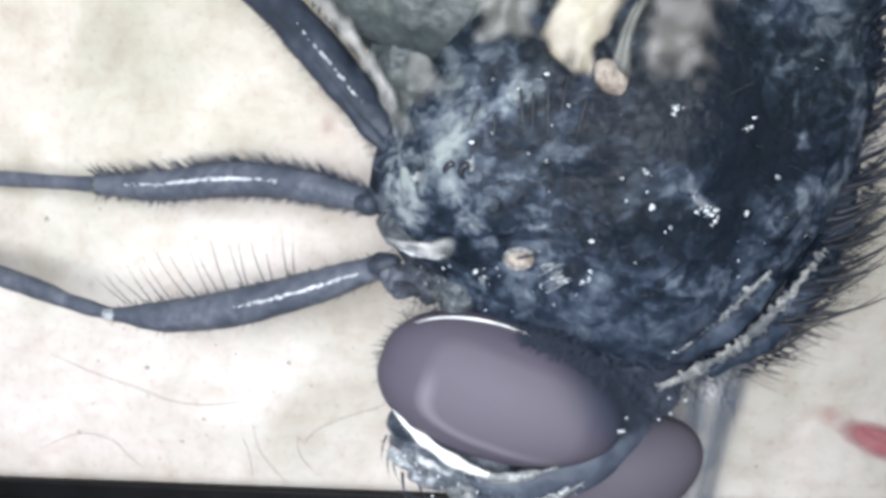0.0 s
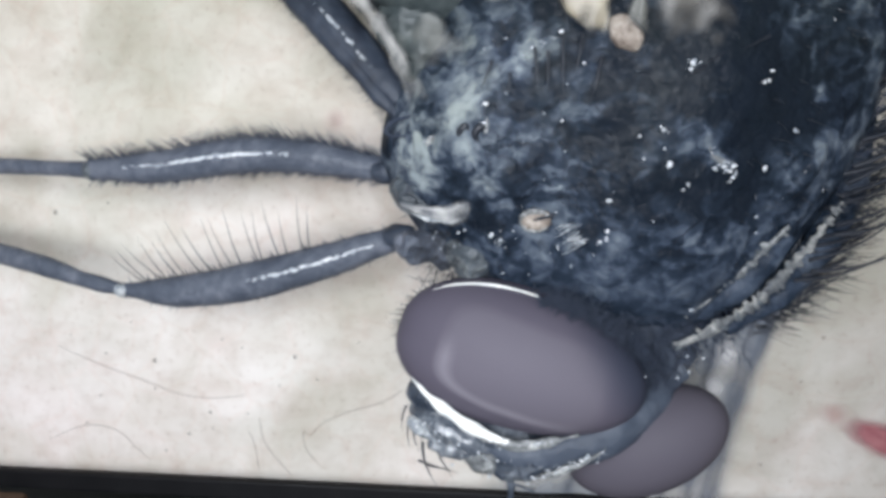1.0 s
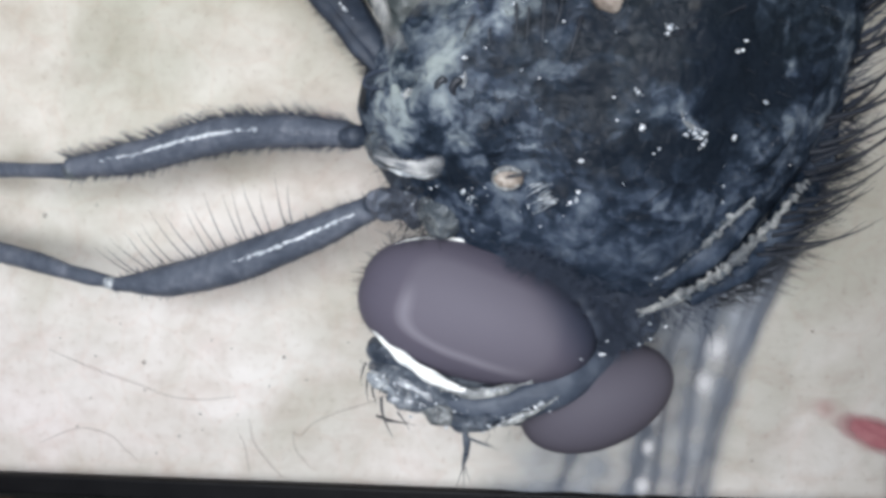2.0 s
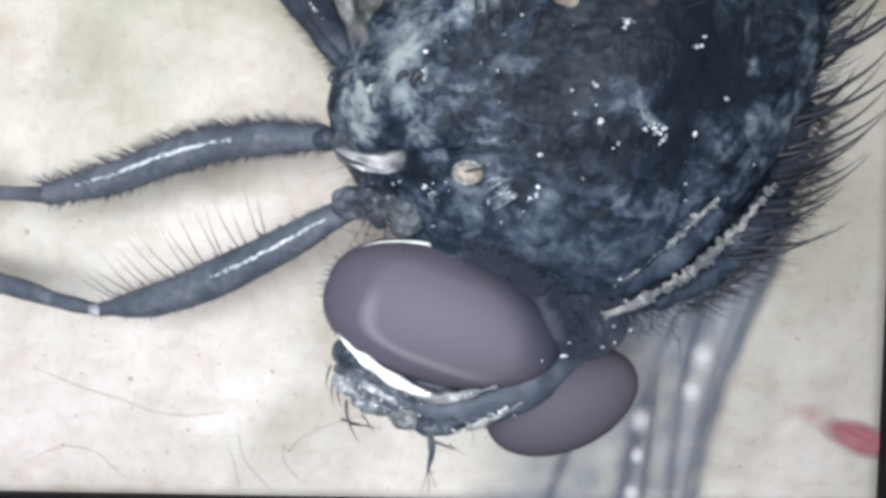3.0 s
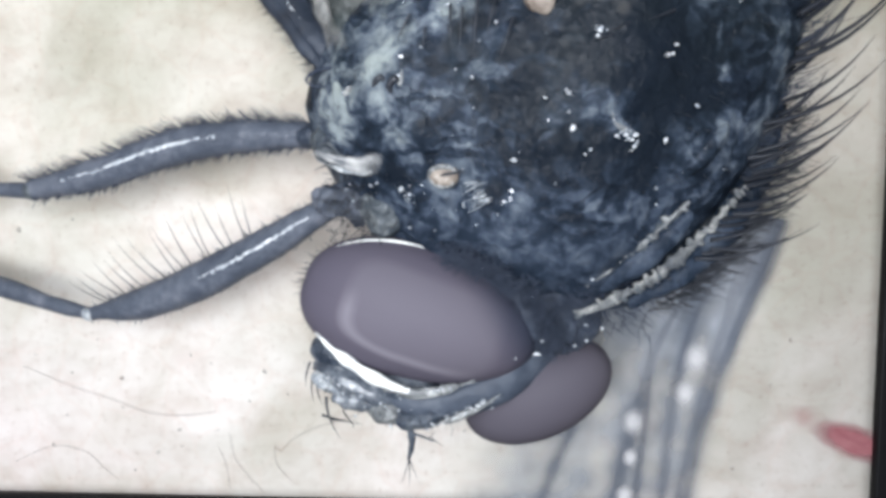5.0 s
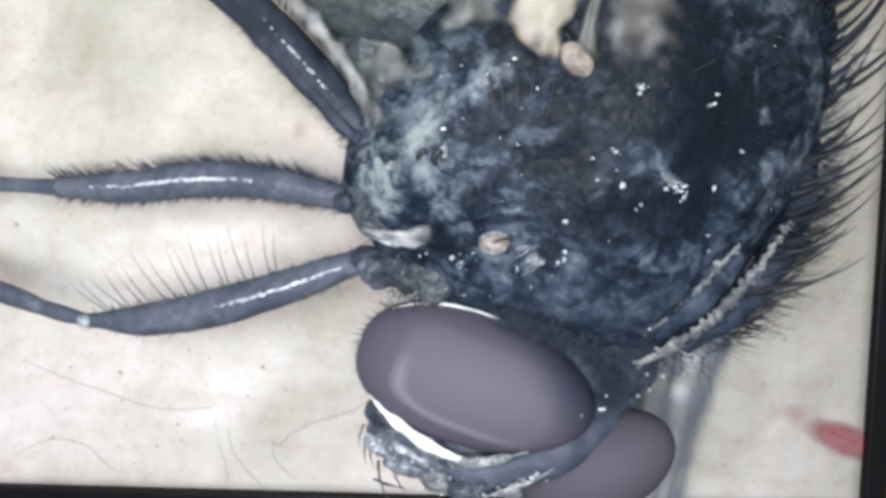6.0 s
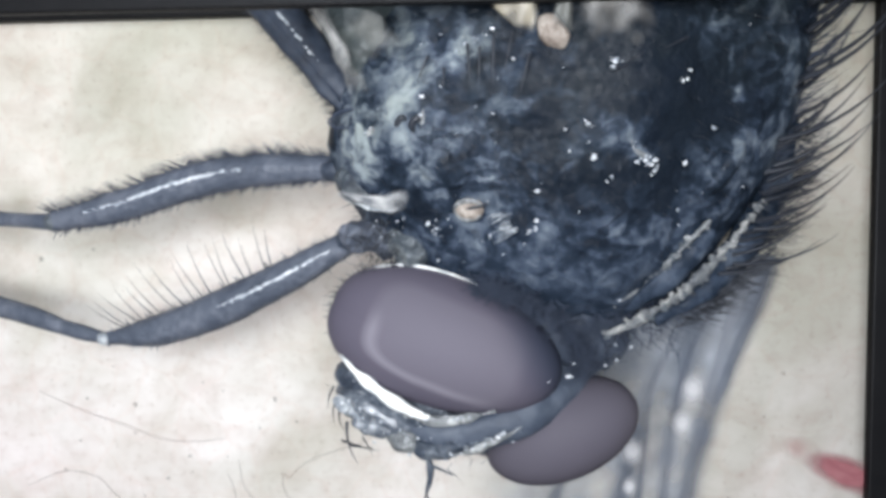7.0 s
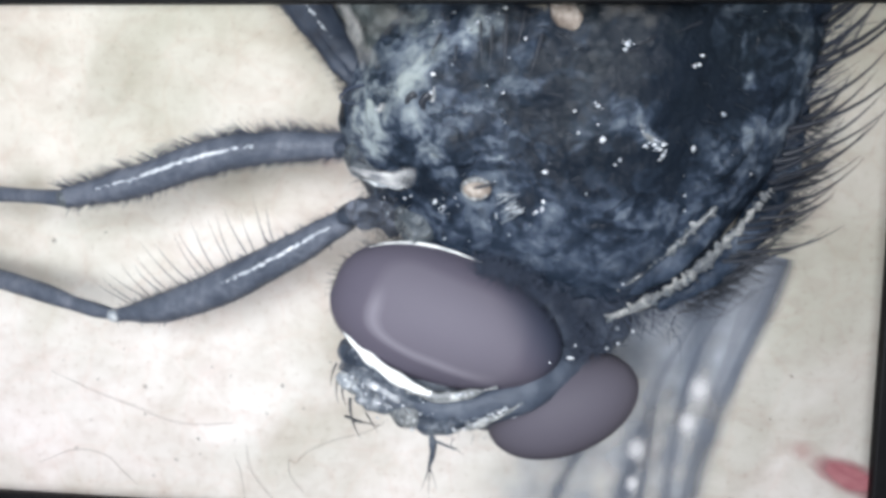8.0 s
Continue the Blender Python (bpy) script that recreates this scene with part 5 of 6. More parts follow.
    highlight_ridge(femur_f, loc_pts, rad, 0.08, 0.50, 50, 6)
    way = spine(loc_pts, 40)
    rng = random.Random(9)
    for i in range(17):
        u = 0.30 + 0.62 * i / 16
        c = way[int(u * 40)]
        ang = radians(104 + 48 * i / 16 + rng.uniform(-4, 4))
        p = c + Vector((-0.003, rng.uniform(-0.003, 0.004), share(rad, u) * 0.85))
        length = rng.uniform(0.026, 0.036) * (1.0 - 0.25 * abs(i - 8) / 8)
        d = Vector((math.cos(ang), rng.uniform(-0.1, 0.25), math.sin(ang)))
        part("bristle", hair_mesh(p, p + d * length, Vector((-0.05, 0, -0.05)) * length, 0.00038), HAIR_PALE if i % 3 else HAIR, femur_f)
    tp = [knee, (-0.2550, -0.004, -0.0666), (-0.2882, 0.000, -0.0582), (-0.3665, 0.018, -0.0449), foot]
    tibia_f = limb("front_tibia", fly, knee, tp, (0.0034, 0.0042, 0.0056, 0.0054, 0.0040), "slender grey tibia of the front leg")
    part("joint", blob((0.0, -0.0015, 0), (0.0040, 0.0036, 0.0036), 0, 3, 0.0005, 200, 1), DIRTY_WHITE, tibia_f, "whitish knee joint")
    return femur_m, tibia_m, femur_f, tibia_f


def fly_head(fly):
    """The head, with its origin at the neck pivot; everything on it moves along."""
    pivot = Vector((-0.0535, -0.0100, -0.0727))

    def at(x, y, z):
        return Vector((x, y, z)) - pivot

    head = part("head", blob(at(-0.038, -0.010, -0.086), (0.058, 0.029, 0.038), 14, 5, 0.0022, 60, 40), FACE, fly, "dark head with two large mauve eyes", pivot)
    eye_c, eye_r, eye_turn = at(-0.0525, -0.036, -0.0656), (0.0558, 0.0285, 0.0314), 17

    def egg(p, n0):
        # blunter towards the face, narrower towards the neck
        p = p.copy()
        p.z *= 1 - 0.06 * n0.x
        if n0.x < 0:
            p *= 1 + 0.11 * abs(n0.x * n0.z) * (1.25 if n0.z < 0 else 0.5)
        return p

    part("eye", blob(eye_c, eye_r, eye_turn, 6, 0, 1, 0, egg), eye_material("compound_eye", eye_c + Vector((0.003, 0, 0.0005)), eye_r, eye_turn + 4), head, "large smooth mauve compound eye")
    # far eye: the same mauve painted darker in place of its shade
    part("eye", blob(at(0.0020, -0.016, -0.1095), (0.0385, 0.0240, 0.0235), -25, 5, 0, 1, 0), eye_material("shaded_far_eye", at(0.002, -0.016, -0.111), (0.060, 0.05, 0.040), -25, 0.72, 0.0), head, "far mauve compound eye half hidden by the face")

    def along(points, radii, name, material, label="", flat=0.8, wobble=0.0008, sides=12):
        bm = bmesh.new()
        add_tube(bm, [at(*p) for p in points], radii, 30, sides, flat, wobble, points[0][0] * 400)
        return part(name, bm, material, head, label)

    along([(-0.1015, -0.046, -0.0700), (-0.0975, -0.048, -0.0738), (-0.0925, -0.051, -0.0782), (-0.0830, -0.053, -0.0850), (-0.0740, -0.054, -0.0907), (-0.0650, -0.053, -0.0955), (-0.0560, -0.052, -0.0985)], (0.0002, 0.0007, 0.0015, 0.0025, 0.0033, 0.0026, 0.0006), "face_stripe", SILVER, "bright silvery stripe below the eye", 0.5, 0.0014)
    along([(-0.0680, -0.050, -0.0968), (-0.0600, -0.051, -0.0995), (-0.0520, -0.052, -0.0998), (-0.0400, -0.052, -0.0975), (-0.0270, -0.051, -0.0940)], (0.0034, 0.0028, 0.0022, 0.0010, 0.0003), "cheek_ridge", CHITIN_PALE, "pale ridge under the eye", 0.8, 0.0030)
    along([(-0.0760, -0.042, -0.1030), (-0.0556, -0.042, -0.1070), (-0.0376, -0.042, -0.1070), (-0.0198, -0.040, -0.1005), (-0.0040, -0.033, -0.0900), (0.0160, -0.016, -0.0740)], (0.0020, 0.0056, 0.0080, 0.0095, 0.0105, 0.0060), "face_ridge", NECK, "dark ridge between the eyes", 0.65, 0.0022, 20)
    # the face's sparkle, put in as tiny pale beads
    rng = random.Random(77)
    bm = bmesh.new()
    for k in range(46):
        u = 0.68 * rng.random()
        p = at(-0.100 + 0.118 * u + rng.uniform(-0.004, 0.004), -0.0475 + 0.010 * u * u, -0.092 - 0.040 * math.sin(u * 2.7) * (1 - 0.75 * u) + 0.016 * u + rng.gauss(0, 0.0035))
        r = rng.uniform(0.00025, 0.0008)
        made = bmesh.ops.create_icosphere(bm, subdivisions=2, radius=r)
        for v in made["verts"]:
            v.co = v.co * (1 + 0.8 * noise.noise(v.co * 1200 + Vector((k, 0, 0)))) + p
    for k in range(64):
        a, b, y = ((-0.050, -0.1160), (-0.016, -0.1012), -0.0505) if k < 40 else ((-0.068, -0.0975), (-0.036, -0.0975), -0.0535)
        u = rng.random()
        p = at(a[0] + (b[0] - a[0]) * u, y, a[1] + (b[1] - a[1]) * u + rng.gauss(0, 0.0009))
        r = rng.uniform(0.0002, 0.0006)
        made = bmesh.ops.create_icosphere(bm, subdivisions=2, radius=r)
        grow = Vector((rng.uniform(0.8, 2.0), 0.7, rng.uniform(0.5, 1.0)))
        for v in made["verts"]:
            v.co = v.co * (1 + 0.8 * noise.noise(v.co * 1200 + Vector((k, 9, 0)))) * grow + p
    tagged(part("face_glint_scatter", bm, GLINT, head, "tiny pale beads as glints on the face"), kind="stuff")
    # lower line: a highlight put in as a thin pale ridge
    along([(-0.0480, -0.046, -0.1165), (-0.0400, -0.048, -0.1140), (-0.0330, -0.049, -0.1108), (-0.0250, -0.049, -0.1070), (-0.0160, -0.047, -0.1015)], (0.0004, 0.0012, 0.0014, 0.0012, 0.0003), "cheek_ridge", CHITIN_PALE, "", 0.8, 0.0028)
    # highlight along the upper rim of the near eye, put in as a pale tube
    rim = []
    rot = Matrix.Rotation(radians(eye_turn), 3, "Y")
    for k in range(13):
        w = radians(80 + k * 62 / 12)
        n0 = Vector((math.cos(w), -0.30, math.sin(w))).normalized()
        e = egg(Vector((n0.x * eye_r[0], n0.y * eye_r[1], n0.z * eye_r[2])), n0)
        rim.append(rot @ (e * 1.020) + eye_c)
    bm = bmesh.new()
    add_tube(bm, rim, (0.0001, 0.0005, 0.0007, 0.0005, 0.0001), 40, 8)
    part("rim_highlight", bm, SILVER, head, "thin pale highlight along the eye rim")
    # mouth parts and feelers
    part("cheek", blob(at(-0.0720, -0.030, -0.0960), (0.0360, 0.016, 0.0130), 24, 5, 0.002, 90, 47), FACE, head, "dark blue-grey cheek below the eye")
    part("muzzle", blob(at(-0.0800, -0.034, -0.1010), (0.0270, 0.014, 0.0085), 22, 5, 0.0018, 90, 41), MUZZLE, head, "dark wrinkled muzzle")
    part("palp", blob(at(-0.0950, -0.040, -0.0985), (0.0110, 0.006, 0.0045), 28, 4, 0.0015, 150, 42), DIRTY_WHITE, head, "whitish glassy palp")
    part("palp", blob(at(-0.0830, -0.042, -0.1060), (0.0120, 0.006, 0.0050), 10, 4, 0.0015, 150, 43), MUZZLE, head)
    part("palp", blob(at(-0.0700, -0.042, -0.1110), (0.0090, 0.006, 0.0055), 25, 4, 0.0018, 150, 44), CHITIN_PALE, head)
    part("palp", blob(at(-0.0580, -0.042, -0.1150), (0.0080, 0.006, 0.0050), 5, 4, 0.0018, 150, 45), FACE, head)
    part("palp", blob(at(-0.0480, -0.042, -0.1135), (0.0080, 0.006, 0.0045), -20, 4, 0.0018, 150, 46), FACE, head)
    along([(-0.0600, -0.034, -0.1200), (-0.0585, -0.034, -0.1270), (-0.0590, -0.032, -0.1330), (-0.0610, -0.030, -0.1400)], (0.0016, 0.0019, 0.0010, 0.0004), "feeler", FACE, "dark feeler with a feathery tip")
    along([(-0.0590, -0.034, -0.1250), (-0.0530, -0.034, -0.1270), (-0.0480, -0.034, -0.1290)], (0.0009, 0.0008, 0.0003), "feeler", FACE)
    for root, tip, bend, r in (
        ((-0.0975, -0.040, -0.1050), (-0.0905, -0.045, -0.1235), (-0.004, 0, 0), 0.00085),
        ((-0.1000, -0.040, -0.1140), (-0.0800, -0.045, -0.1165), (0, 0, -0.001), 0.00065),
        ((-0.0960, -0.040, -0.1160), (-0.0830, -0.045, -0.1150), (0, 0, -0.001), 0.0005),
        ((-0.1045, -0.036, -0.0960), (-0.1035, -0.040, -0.1080), (-0.002, 0, 0), 0.0006),
        ((-0.1020, -0.036, -0.0980), (-0.0985, -0.042, -0.1090), (-0.003, 0, 0), 0.0007),
        ((-0.1060, -0.034, -0.0900), (-0.1075, -0.038, -0.1010), (-0.002, 0, 0), 0.0006),
        ((-0.0900, -0.040, -0.1120), (-0.0830, -0.046, -0.1190), (0, 0, 0.001), 0.0005),
        ((-0.0600, -0.034, -0.1380), (-0.0640, -0.036, -0.1500), (0, 0, 0), 0.0003),
        ((-0.0600, -0.034, -0.1380), (-0.0560, -0.036, -0.1480), (0, 0, 0), 0.0003),
        ((-0.0600, -0.034, -0.1380), (-0.0600, -0.036, -0.1520), (0, 0, 0), 0.0003),
        ((-0.0500, -0.036, -0.1260), (-0.0430, -0.038, -0.1300), (0, 0, 0), 0.0003),
    ):
        part("bristle", hair_mesh(at(*root), at(*tip), bend, r), HAIR, head)
    # short lashes round the near eye
    rng = random.Random(14)
    bm = bmesh.new()
    for k in range(95):
        w = radians(88 + k * 150 / 94 + rng.uniform(-2, 2))
        n0 = Vector((math.cos(w), 0.10, math.sin(w)))
        p = rot @ Vector((n0.x * eye_r[0], n0.y * eye_r[1], n0.z * eye_r[2])) + eye_c
        d = (rot @ Vector((n0.x, 0, n0.z))).normalized()
        add_hair(bm, p, p + (d + Vector((-0.3, 0, 0.1 if k < 40 else -0.3))).normalized() * rng.uniform(0.003, 0.0085), (0, 0, 0), 0.00030, 3, 3)
    for k in range(44):
        u = 0.62 * k / 43
        p = at(-0.104 + 0.112 * u + rng.uniform(-0.003, 0.003), -0.052 + 0.01 * abs(u - 0.5), -0.086 - 0.034 * math.sin(u * 2.6) * (1 - 0.35 * u) + rng.uniform(-0.005, 0.003))
        add_hair(bm, p, p + Vector((rng.uniform(-0.003, 0.003), -0.002, rng.uniform(-0.006, 0.002))), (0, 0, 0), 0.00022, 3, 3)
    tagged(part("lash_fringe", bm, HAIR, head, "short dark lashes"), kind="stuff")
    return head


def build_fly():
    fly = new("fly")
    fly.location = (0.0881, -0.0400, 0.3142)
    tagged(fly, "dark blue-black fly with mauve eyes and hairy legs", "fly")
    thorax = fly_thorax(fly)
    fly_plates(fly, thorax)
    fly_bristles(fly, thorax)
    fly_rear(fly)
    neck_fuzz(fly)
    legs = fly_legs(fly, thorax)
    return (fly, fly_head(fly), *legs)


room()
desk()
display()
sheet_marks()
spread_wing()
desk_things()
fly_parts = build_fly()


# The fly's sway on the sheet, and its head and legs in the fly's own space: seconds, place, turn.
BODY = [
    (0, 0.1026, -0.0440, 0.2758, -0.02, -2.53, -0.22),
    (0.3, 0.1019, -0.0351, 0.2744, 2.66, -5.49, 2.25),
    (0.5, 0.1044, -0.0360, 0.2749, -0.88, -5.54, 2.31),
    (0.7, 0.1030, -0.0430, 0.2797, 2.46, -6.36, 0.41),
    (1, 0.1057, -0.0436, 0.2936, 1.60, -4.15, 0.75),
    (1.2, 0.1064, -0.0441, 0.2816, 0.28, -0.32, -2.01),
    (1.5, 0.1041, -0.0370, 0.2956, 2.43, -0.95, 3.58),
    (2.8, 0.0943, -0.0451, 0.3075, -2.01, 1.41, -0.28),
    (3, 0.0921, -0.0433, 0.3080, -2.88, 1.19, -0.40),
    (3.5, 0.0893, -0.0400, 0.3134, 0.00, 0.00, 0.00),
    (4, 0.0900, -0.0442, 0.3122, -2.43, 1.21, -0.92),
    (4.2, 0.0911, -0.0406, 0.3118, -1.80, 1.51, -0.08),
    (5.3, 0.0828, -0.0382, 0.3070, 0.67, 1.19, -0.33),
    (5.5, 0.1060, -0.0460, 0.2934, 0.83, 2.74, -2.35),
    (5.7, 0.1063, -0.0419, 0.2849, 0.62, -1.70, -0.36),
    (6, 0.1043, -0.0402, 0.2857, -1.48, -4.53, 1.25),
    (6.2, 0.1019, -0.0380, 0.2947, -0.04, -2.63, 0.97),
    (6.5, 0.0992, -0.0421, 0.3102, 0.97, -2.38, -0.02),
    (7, 0.0913, -0.0506, 0.3167, 4.17, -2.50, -0.64),
    (7.2, 0.0904, -0.0508, 0.3182, 4.51, -2.60, 0.02),
    (7.5, 0.0913, -0.0471, 0.3206, 3.28, -2.11, -0.51),
    (8, 0.0894, -0.0455, 0.3241, 2.84, -2.18, -0.07),
]
HEAD = [
    (0, -0.0487, -0.0174, -0.0704, 1.46, 1.82, -3.40),
    (0.3, -0.0439, -0.0354, -0.0688, 0.17, 3.49, -7.16),
    (0.5, -0.0479, -0.0122, -0.0742, 1.21, 2.99, -4.97),
    (0.7, -0.0530, 0.0005, -0.0770, -2.55, 3.70, -2.32),
    (1, -0.0466, -0.0215, -0.0725, -0.84, 2.01, -6.35),
    (1.2, -0.0616, 0.0081, -0.0790, -5.10, 3.83, -2.47),
    (1.5, -0.0513, -0.0114, -0.0774, -7.25, 1.71, -5.19),
    (2.8, -0.0517, -0.0040, -0.0737, 0.20, -1.31, -1.31),
    (3, -0.0520, -0.0040, -0.0738, 0.44, -0.60, -1.17),
    (3.5, -0.0535, -0.0100, -0.0727, -0.00, -0.00, -0.00),
    (4, -0.0527, -0.0058, -0.0722, 1.50, -0.64, 0.47),
    (4.2, -0.0528, -0.0062, -0.0716, 2.56, -1.41, 0.77),
    (5.3, -0.0525, -0.0081, -0.0746, -1.81, -1.69, 0.19),
    (5.5, -0.0557, -0.0025, -0.0794, -5.94, -0.18, -3.98),
    (5.7, -0.0527, -0.0104, -0.0740, -4.31, 1.73, -3.26),
    (6, -0.0508, -0.0125, -0.0751, -3.85, 3.70, -7.25),
    (6.2, -0.0505, -0.0132, -0.0735, -4.49, 2.19, -6.16),
    (6.5, -0.0536, -0.0123, -0.0732, -4.23, 3.95, -4.51),
    (7, -0.0540, -0.0161, -0.0745, -6.62, 3.17, -3.54),
    (7.2, -0.0540, -0.0144, -0.0749, -7.71, 3.42, -2.96),
    (7.5, -0.0537, -0.0119, -0.0749, -5.25, 1.94, -2.34),
    (8, -0.0546, -0.0162, -0.0732, -5.26, 1.37, -2.66),
]
FEMUR_MIDDLE = [
    (0, -0.1088, -0.0200, 0.0214, 0.83, 15.15, -5.46),
    (0.3, -0.1074, -0.0195, 0.0244, -2.34, 19.65, -5.10),
    (0.5, -0.1074, -0.0201, 0.0254, 1.43, 19.07, -2.41),
    (0.7, -0.1072, -0.0195, 0.0264, -1.96, 18.42, -1.05),
    (1, -0.1067, -0.0198, 0.0202, -1.18, 13.79, -0.55),
    (1.2, -0.1075, -0.0200, 0.0209, 0.59, 11.79, -1.46),
    (1.5, -0.1107, -0.0196, 0.0183, -1.90, 9.10, -5.75),
    (2.8, -0.1090, -0.0200, 0.0155, 2.05, -0.62, 0.28),
    (3, -0.1082, -0.0200, 0.0153, 3.02, -0.90, -0.37),
    (3.5, -0.1063, -0.0200, 0.0149, -0.00, -0.00, 0.01),
    (4, -0.1071, -0.0200, 0.0143, 2.46, -1.51, 0.55),
    (4.2, -0.1075, -0.0200, 0.0141, 1.87, -1.73, -0.41),
    (5.3, -0.1057, -0.0200, 0.0157, -0.47, 0.40, -0.37),
    (5.5, -0.1126, -0.0203, 0.0121, 0.28, 5.39, -2.87),
    (5.7, -0.1113, -0.0200, 0.0175, 0.12, 13.40, -2.23),
    (6, -0.1069, -0.0201, 0.0190, 2.08, 16.62, -2.10),
    (6.2, -0.1083, -0.0200, 0.0193, 0.51, 10.60, -2.41),
    (6.5, -0.1082, -0.0200, 0.0172, -0.64, 6.80, -1.13),
    (7, -0.1057, -0.0198, 0.0172, -4.23, 2.52, 1.15),
    (7.2, -0.1050, -0.0198, 0.0180, -4.58, 2.49, 0.25),
    (7.5, -0.1047, -0.0198, 0.0175, -3.55, 1.29, 2.03),
    (8, -0.1042, -0.0199, 0.0167, -3.24, 0.99, 2.27),
]
TIBIA_MIDDLE = [
    (0, -0.2568, 0.0025, 0.0355, 0.45, 3.19, 3.81),
    (0.3, -0.2542, 0.0006, 0.0497, -2.48, 6.22, -0.64),
    (0.5, -0.2550, -0.0052, 0.0497, 0.94, 6.22, -1.24),
    (0.7, -0.2556, -0.0097, 0.0486, -2.42, 7.16, -1.37),
    (1, -0.2564, -0.0109, 0.0304, -1.89, 3.44, -1.78),
    (1.2, -0.2573, -0.0079, 0.0261, -0.45, -0.65, 5.12),
    (1.5, -0.2593, 0.0026, 0.0162, -2.77, -0.47, -2.79),
    (2.8, -0.2566, -0.0119, -0.0114, 2.00, -1.44, -0.71),
    (3, -0.2556, -0.0097, -0.0122, 2.93, -0.94, 0.45),
    (3.5, -0.2542, -0.0120, -0.0107, -0.00, 0.00, -0.01),
    (4, -0.2544, -0.0123, -0.0148, 2.37, -1.42, 0.60),
    (4.2, -0.2545, -0.0101, -0.0157, 1.76, -1.65, 0.40),
    (5.3, -0.2537, -0.0112, -0.0089, -0.71, -1.27, 1.09),
    (5.5, -0.2616, -0.0047, 0.0005, -1.31, -3.64, 6.12),
    (5.7, -0.2607, -0.0061, 0.0269, -0.61, 1.33, 2.32),
    (6, -0.2554, -0.0057, 0.0371, 1.48, 4.50, -0.04),
    (6.2, -0.2579, -0.0054, 0.0214, -0.01, 2.18, 0.64),
    (6.5, -0.2579, -0.0093, 0.0092, -1.31, 0.85, 0.53),
    (7, -0.2547, -0.0167, -0.0024, -4.31, 2.46, -2.65),
    (7.2, -0.2539, -0.0145, -0.0018, -4.79, 2.01, -3.56),
    (7.5, -0.2533, -0.0187, -0.0052, -3.56, 1.35, -2.30),
    (8, -0.2527, -0.0193, -0.0068, -3.25, 0.94, -3.01),
]
FEMUR_FRONT = [
    (0, -0.1056, -0.0200, -0.0103, 0.73, 12.39, 1.68),
    (0.3, -0.1021, -0.0190, -0.0019, -2.70, 16.60, 1.69),
    (0.5, -0.1041, -0.0200, -0.0010, 1.05, 15.94, 1.87),
    (0.7, -0.1035, -0.0191, 0.0002, -2.21, 15.48, 2.02),
    (1, -0.1047, -0.0197, -0.0127, -1.29, 13.41, 1.42),
    (1.2, -0.1078, -0.0203, -0.0105, 1.48, 5.55, -1.67),
    (1.5, -0.1048, -0.0194, -0.0155, -2.66, 6.83, -1.38),
    (2.8, -0.0995, -0.0201, -0.0184, 2.24, -0.59, -0.11),
    (3, -0.0993, -0.0201, -0.0188, 2.99, -0.94, 0.09),
    (3.5, -0.0988, -0.0200, -0.0199, -0.00, -0.00, 0.01),
    (4, -0.0988, -0.0200, -0.0204, 2.67, -1.52, 0.14),
    (4.2, -0.0988, -0.0200, -0.0206, 2.09, -1.71, -0.75),
    (5.3, -0.0976, -0.0200, -0.0189, -0.53, -3.32, -0.53),
    (5.5, -0.1074, -0.0204, -0.0231, -0.99, 2.13, 3.74),
    (5.7, -0.1058, -0.0200, -0.0139, -0.63, 7.45, 2.34),
    (6, -0.1024, -0.0201, -0.0106, 1.36, 12.65, 3.08),
    (6.2, -0.1035, -0.0199, -0.0127, -0.16, 7.86, 1.45),
    (6.5, -0.1028, -0.0199, -0.0155, -1.33, 4.33, 1.68),
    (7, -0.1009, -0.0200, -0.0191, -3.89, 2.08, -0.38),
    (7.2, -0.1001, -0.0197, -0.0162, -4.44, 1.04, -0.76),
    (7.5, -0.1017, -0.0199, -0.0172, -3.32, 0.10, 0.06),
    (8, -0.1045, -0.0200, -0.0189, -2.55, -0.43, -1.44),
]
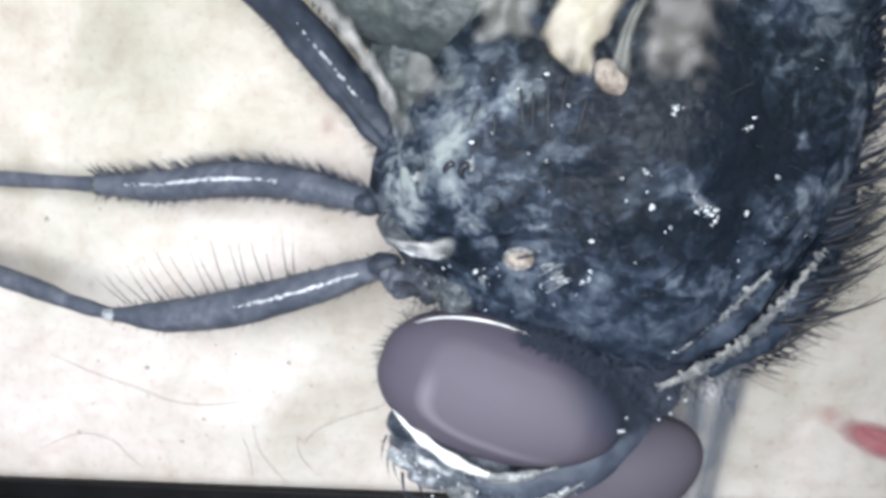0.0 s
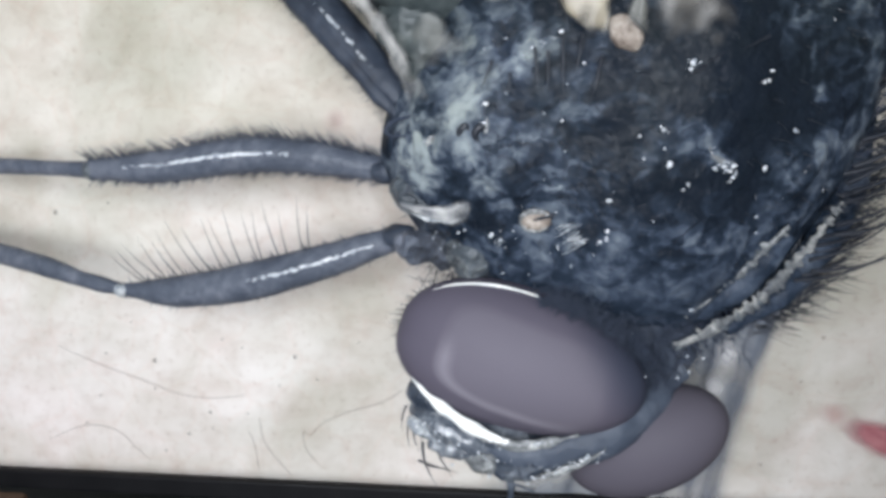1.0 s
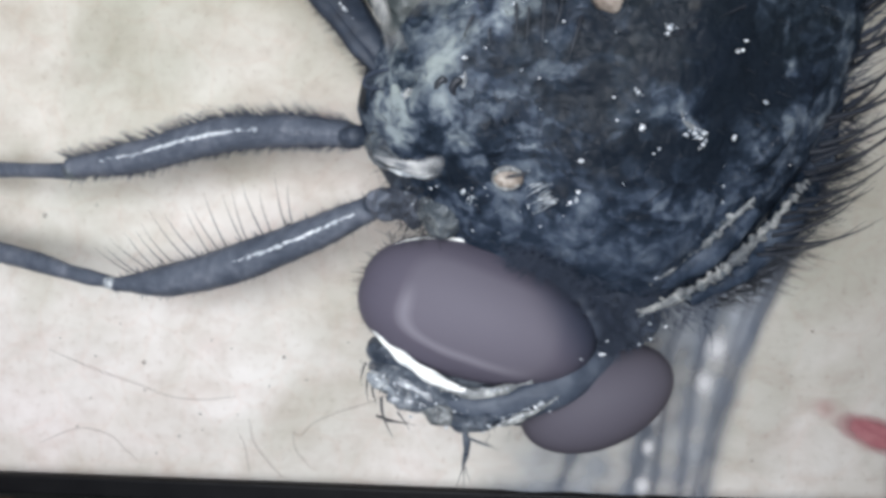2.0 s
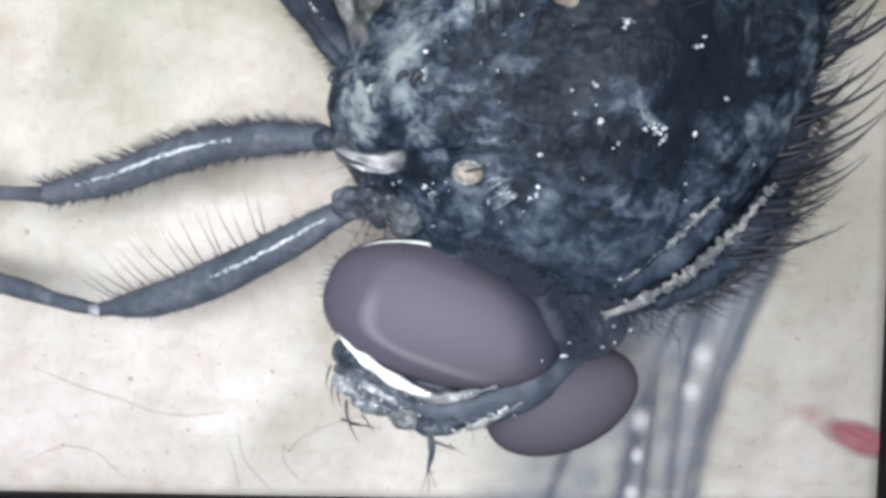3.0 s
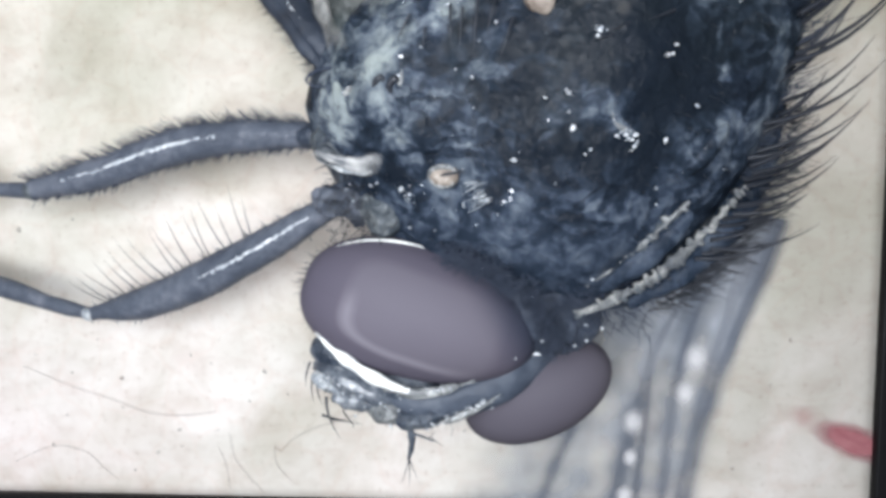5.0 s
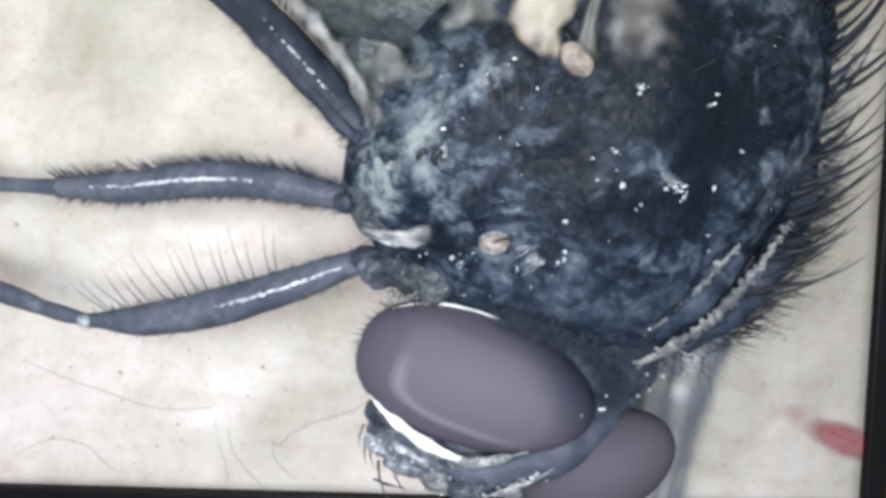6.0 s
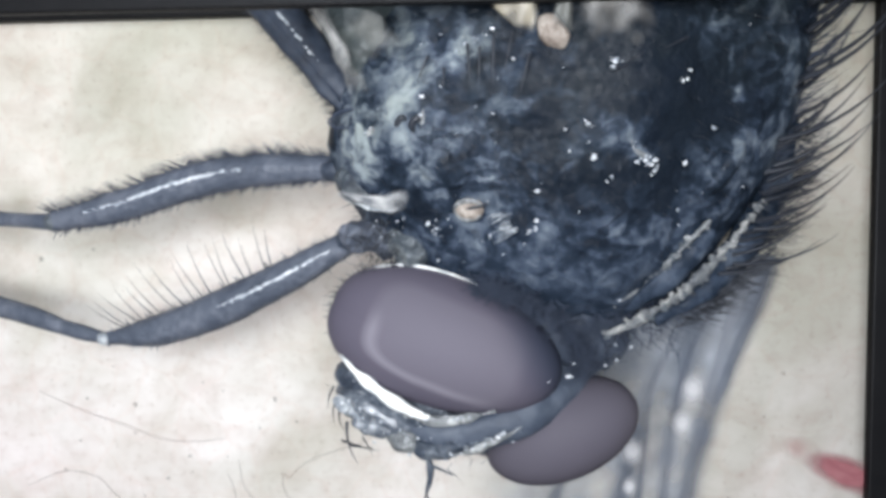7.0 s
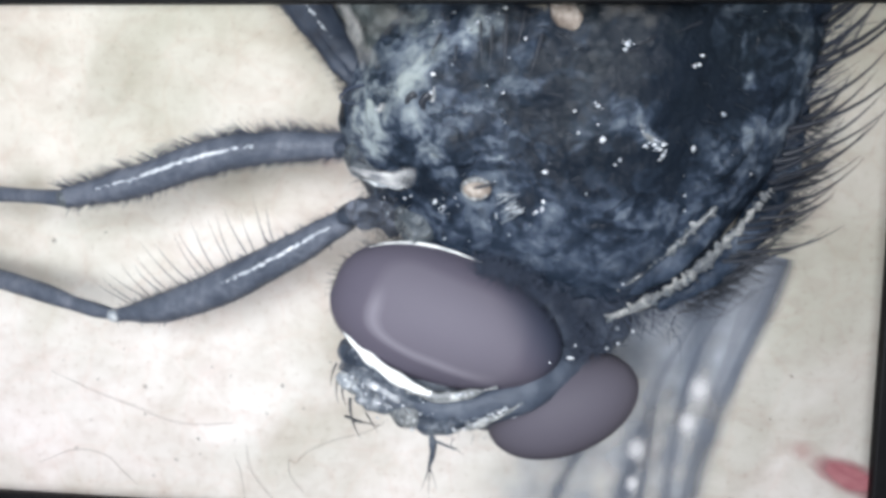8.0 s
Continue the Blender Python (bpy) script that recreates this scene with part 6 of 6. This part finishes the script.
TIBIA_FRONT = [
    (0, -0.2486, -0.0096, -0.0308, 0.03, 4.56, -1.35),
    (0.3, -0.2464, -0.0116, -0.0125, -3.30, 6.26, -4.68),
    (0.5, -0.2482, -0.0098, -0.0125, 0.20, 6.37, -4.35),
    (0.7, -0.2477, -0.0121, -0.0132, -3.05, 7.05, -3.01),
    (1, -0.2481, -0.0104, -0.0311, -2.30, 3.46, -3.02),
    (1.2, -0.2465, -0.0009, -0.0476, 0.64, 2.46, 4.54),
    (1.5, -0.2447, -0.0044, -0.0504, -2.79, 0.89, -5.36),
    (2.8, -0.2340, -0.0038, -0.0700, 1.82, -1.71, -0.64),
    (3, -0.2335, -0.0036, -0.0710, 2.78, -1.10, -0.27),
    (3.5, -0.2338, -0.0060, -0.0707, -0.00, 0.00, -0.01),
    (4, -0.2325, -0.0040, -0.0740, 2.33, -1.41, 0.53),
    (4.2, -0.2320, -0.0024, -0.0748, 1.81, -1.71, 0.32),
    (5.3, -0.2293, -0.0052, -0.0775, -0.09, 1.05, 1.33),
    (5.5, -0.2448, -0.0162, -0.0691, -0.82, -1.21, 1.27),
    (5.7, -0.2467, -0.0123, -0.0469, -0.41, 4.25, -0.86),
    (6, -0.2458, -0.0126, -0.0303, 0.88, 5.79, -3.78),
    (6.2, -0.2445, -0.0096, -0.0446, -0.14, 3.32, -2.11),
    (6.5, -0.2416, -0.0112, -0.0563, -1.33, 1.92, -1.26),
    (7, -0.2376, -0.0085, -0.0657, -4.34, 2.96, -0.85),
    (7.2, -0.2358, -0.0079, -0.0655, -4.87, 2.60, -1.93),
    (7.5, -0.2368, -0.0090, -0.0685, -3.48, 1.94, -0.48),
    (8, -0.2387, -0.0048, -0.0712, -2.92, 2.02, -0.24),
]


def motions():
    """The fly sways on its planted legs; head and leg segments turn on the body."""
    for thing, rows in zip(fly_parts, (BODY, HEAD, FEMUR_MIDDLE, TIBIA_MIDDLE, FEMUR_FRONT, TIBIA_FRONT)):
        walk(thing, [(t, pose(*p)) for t, *p in rows])


motions()
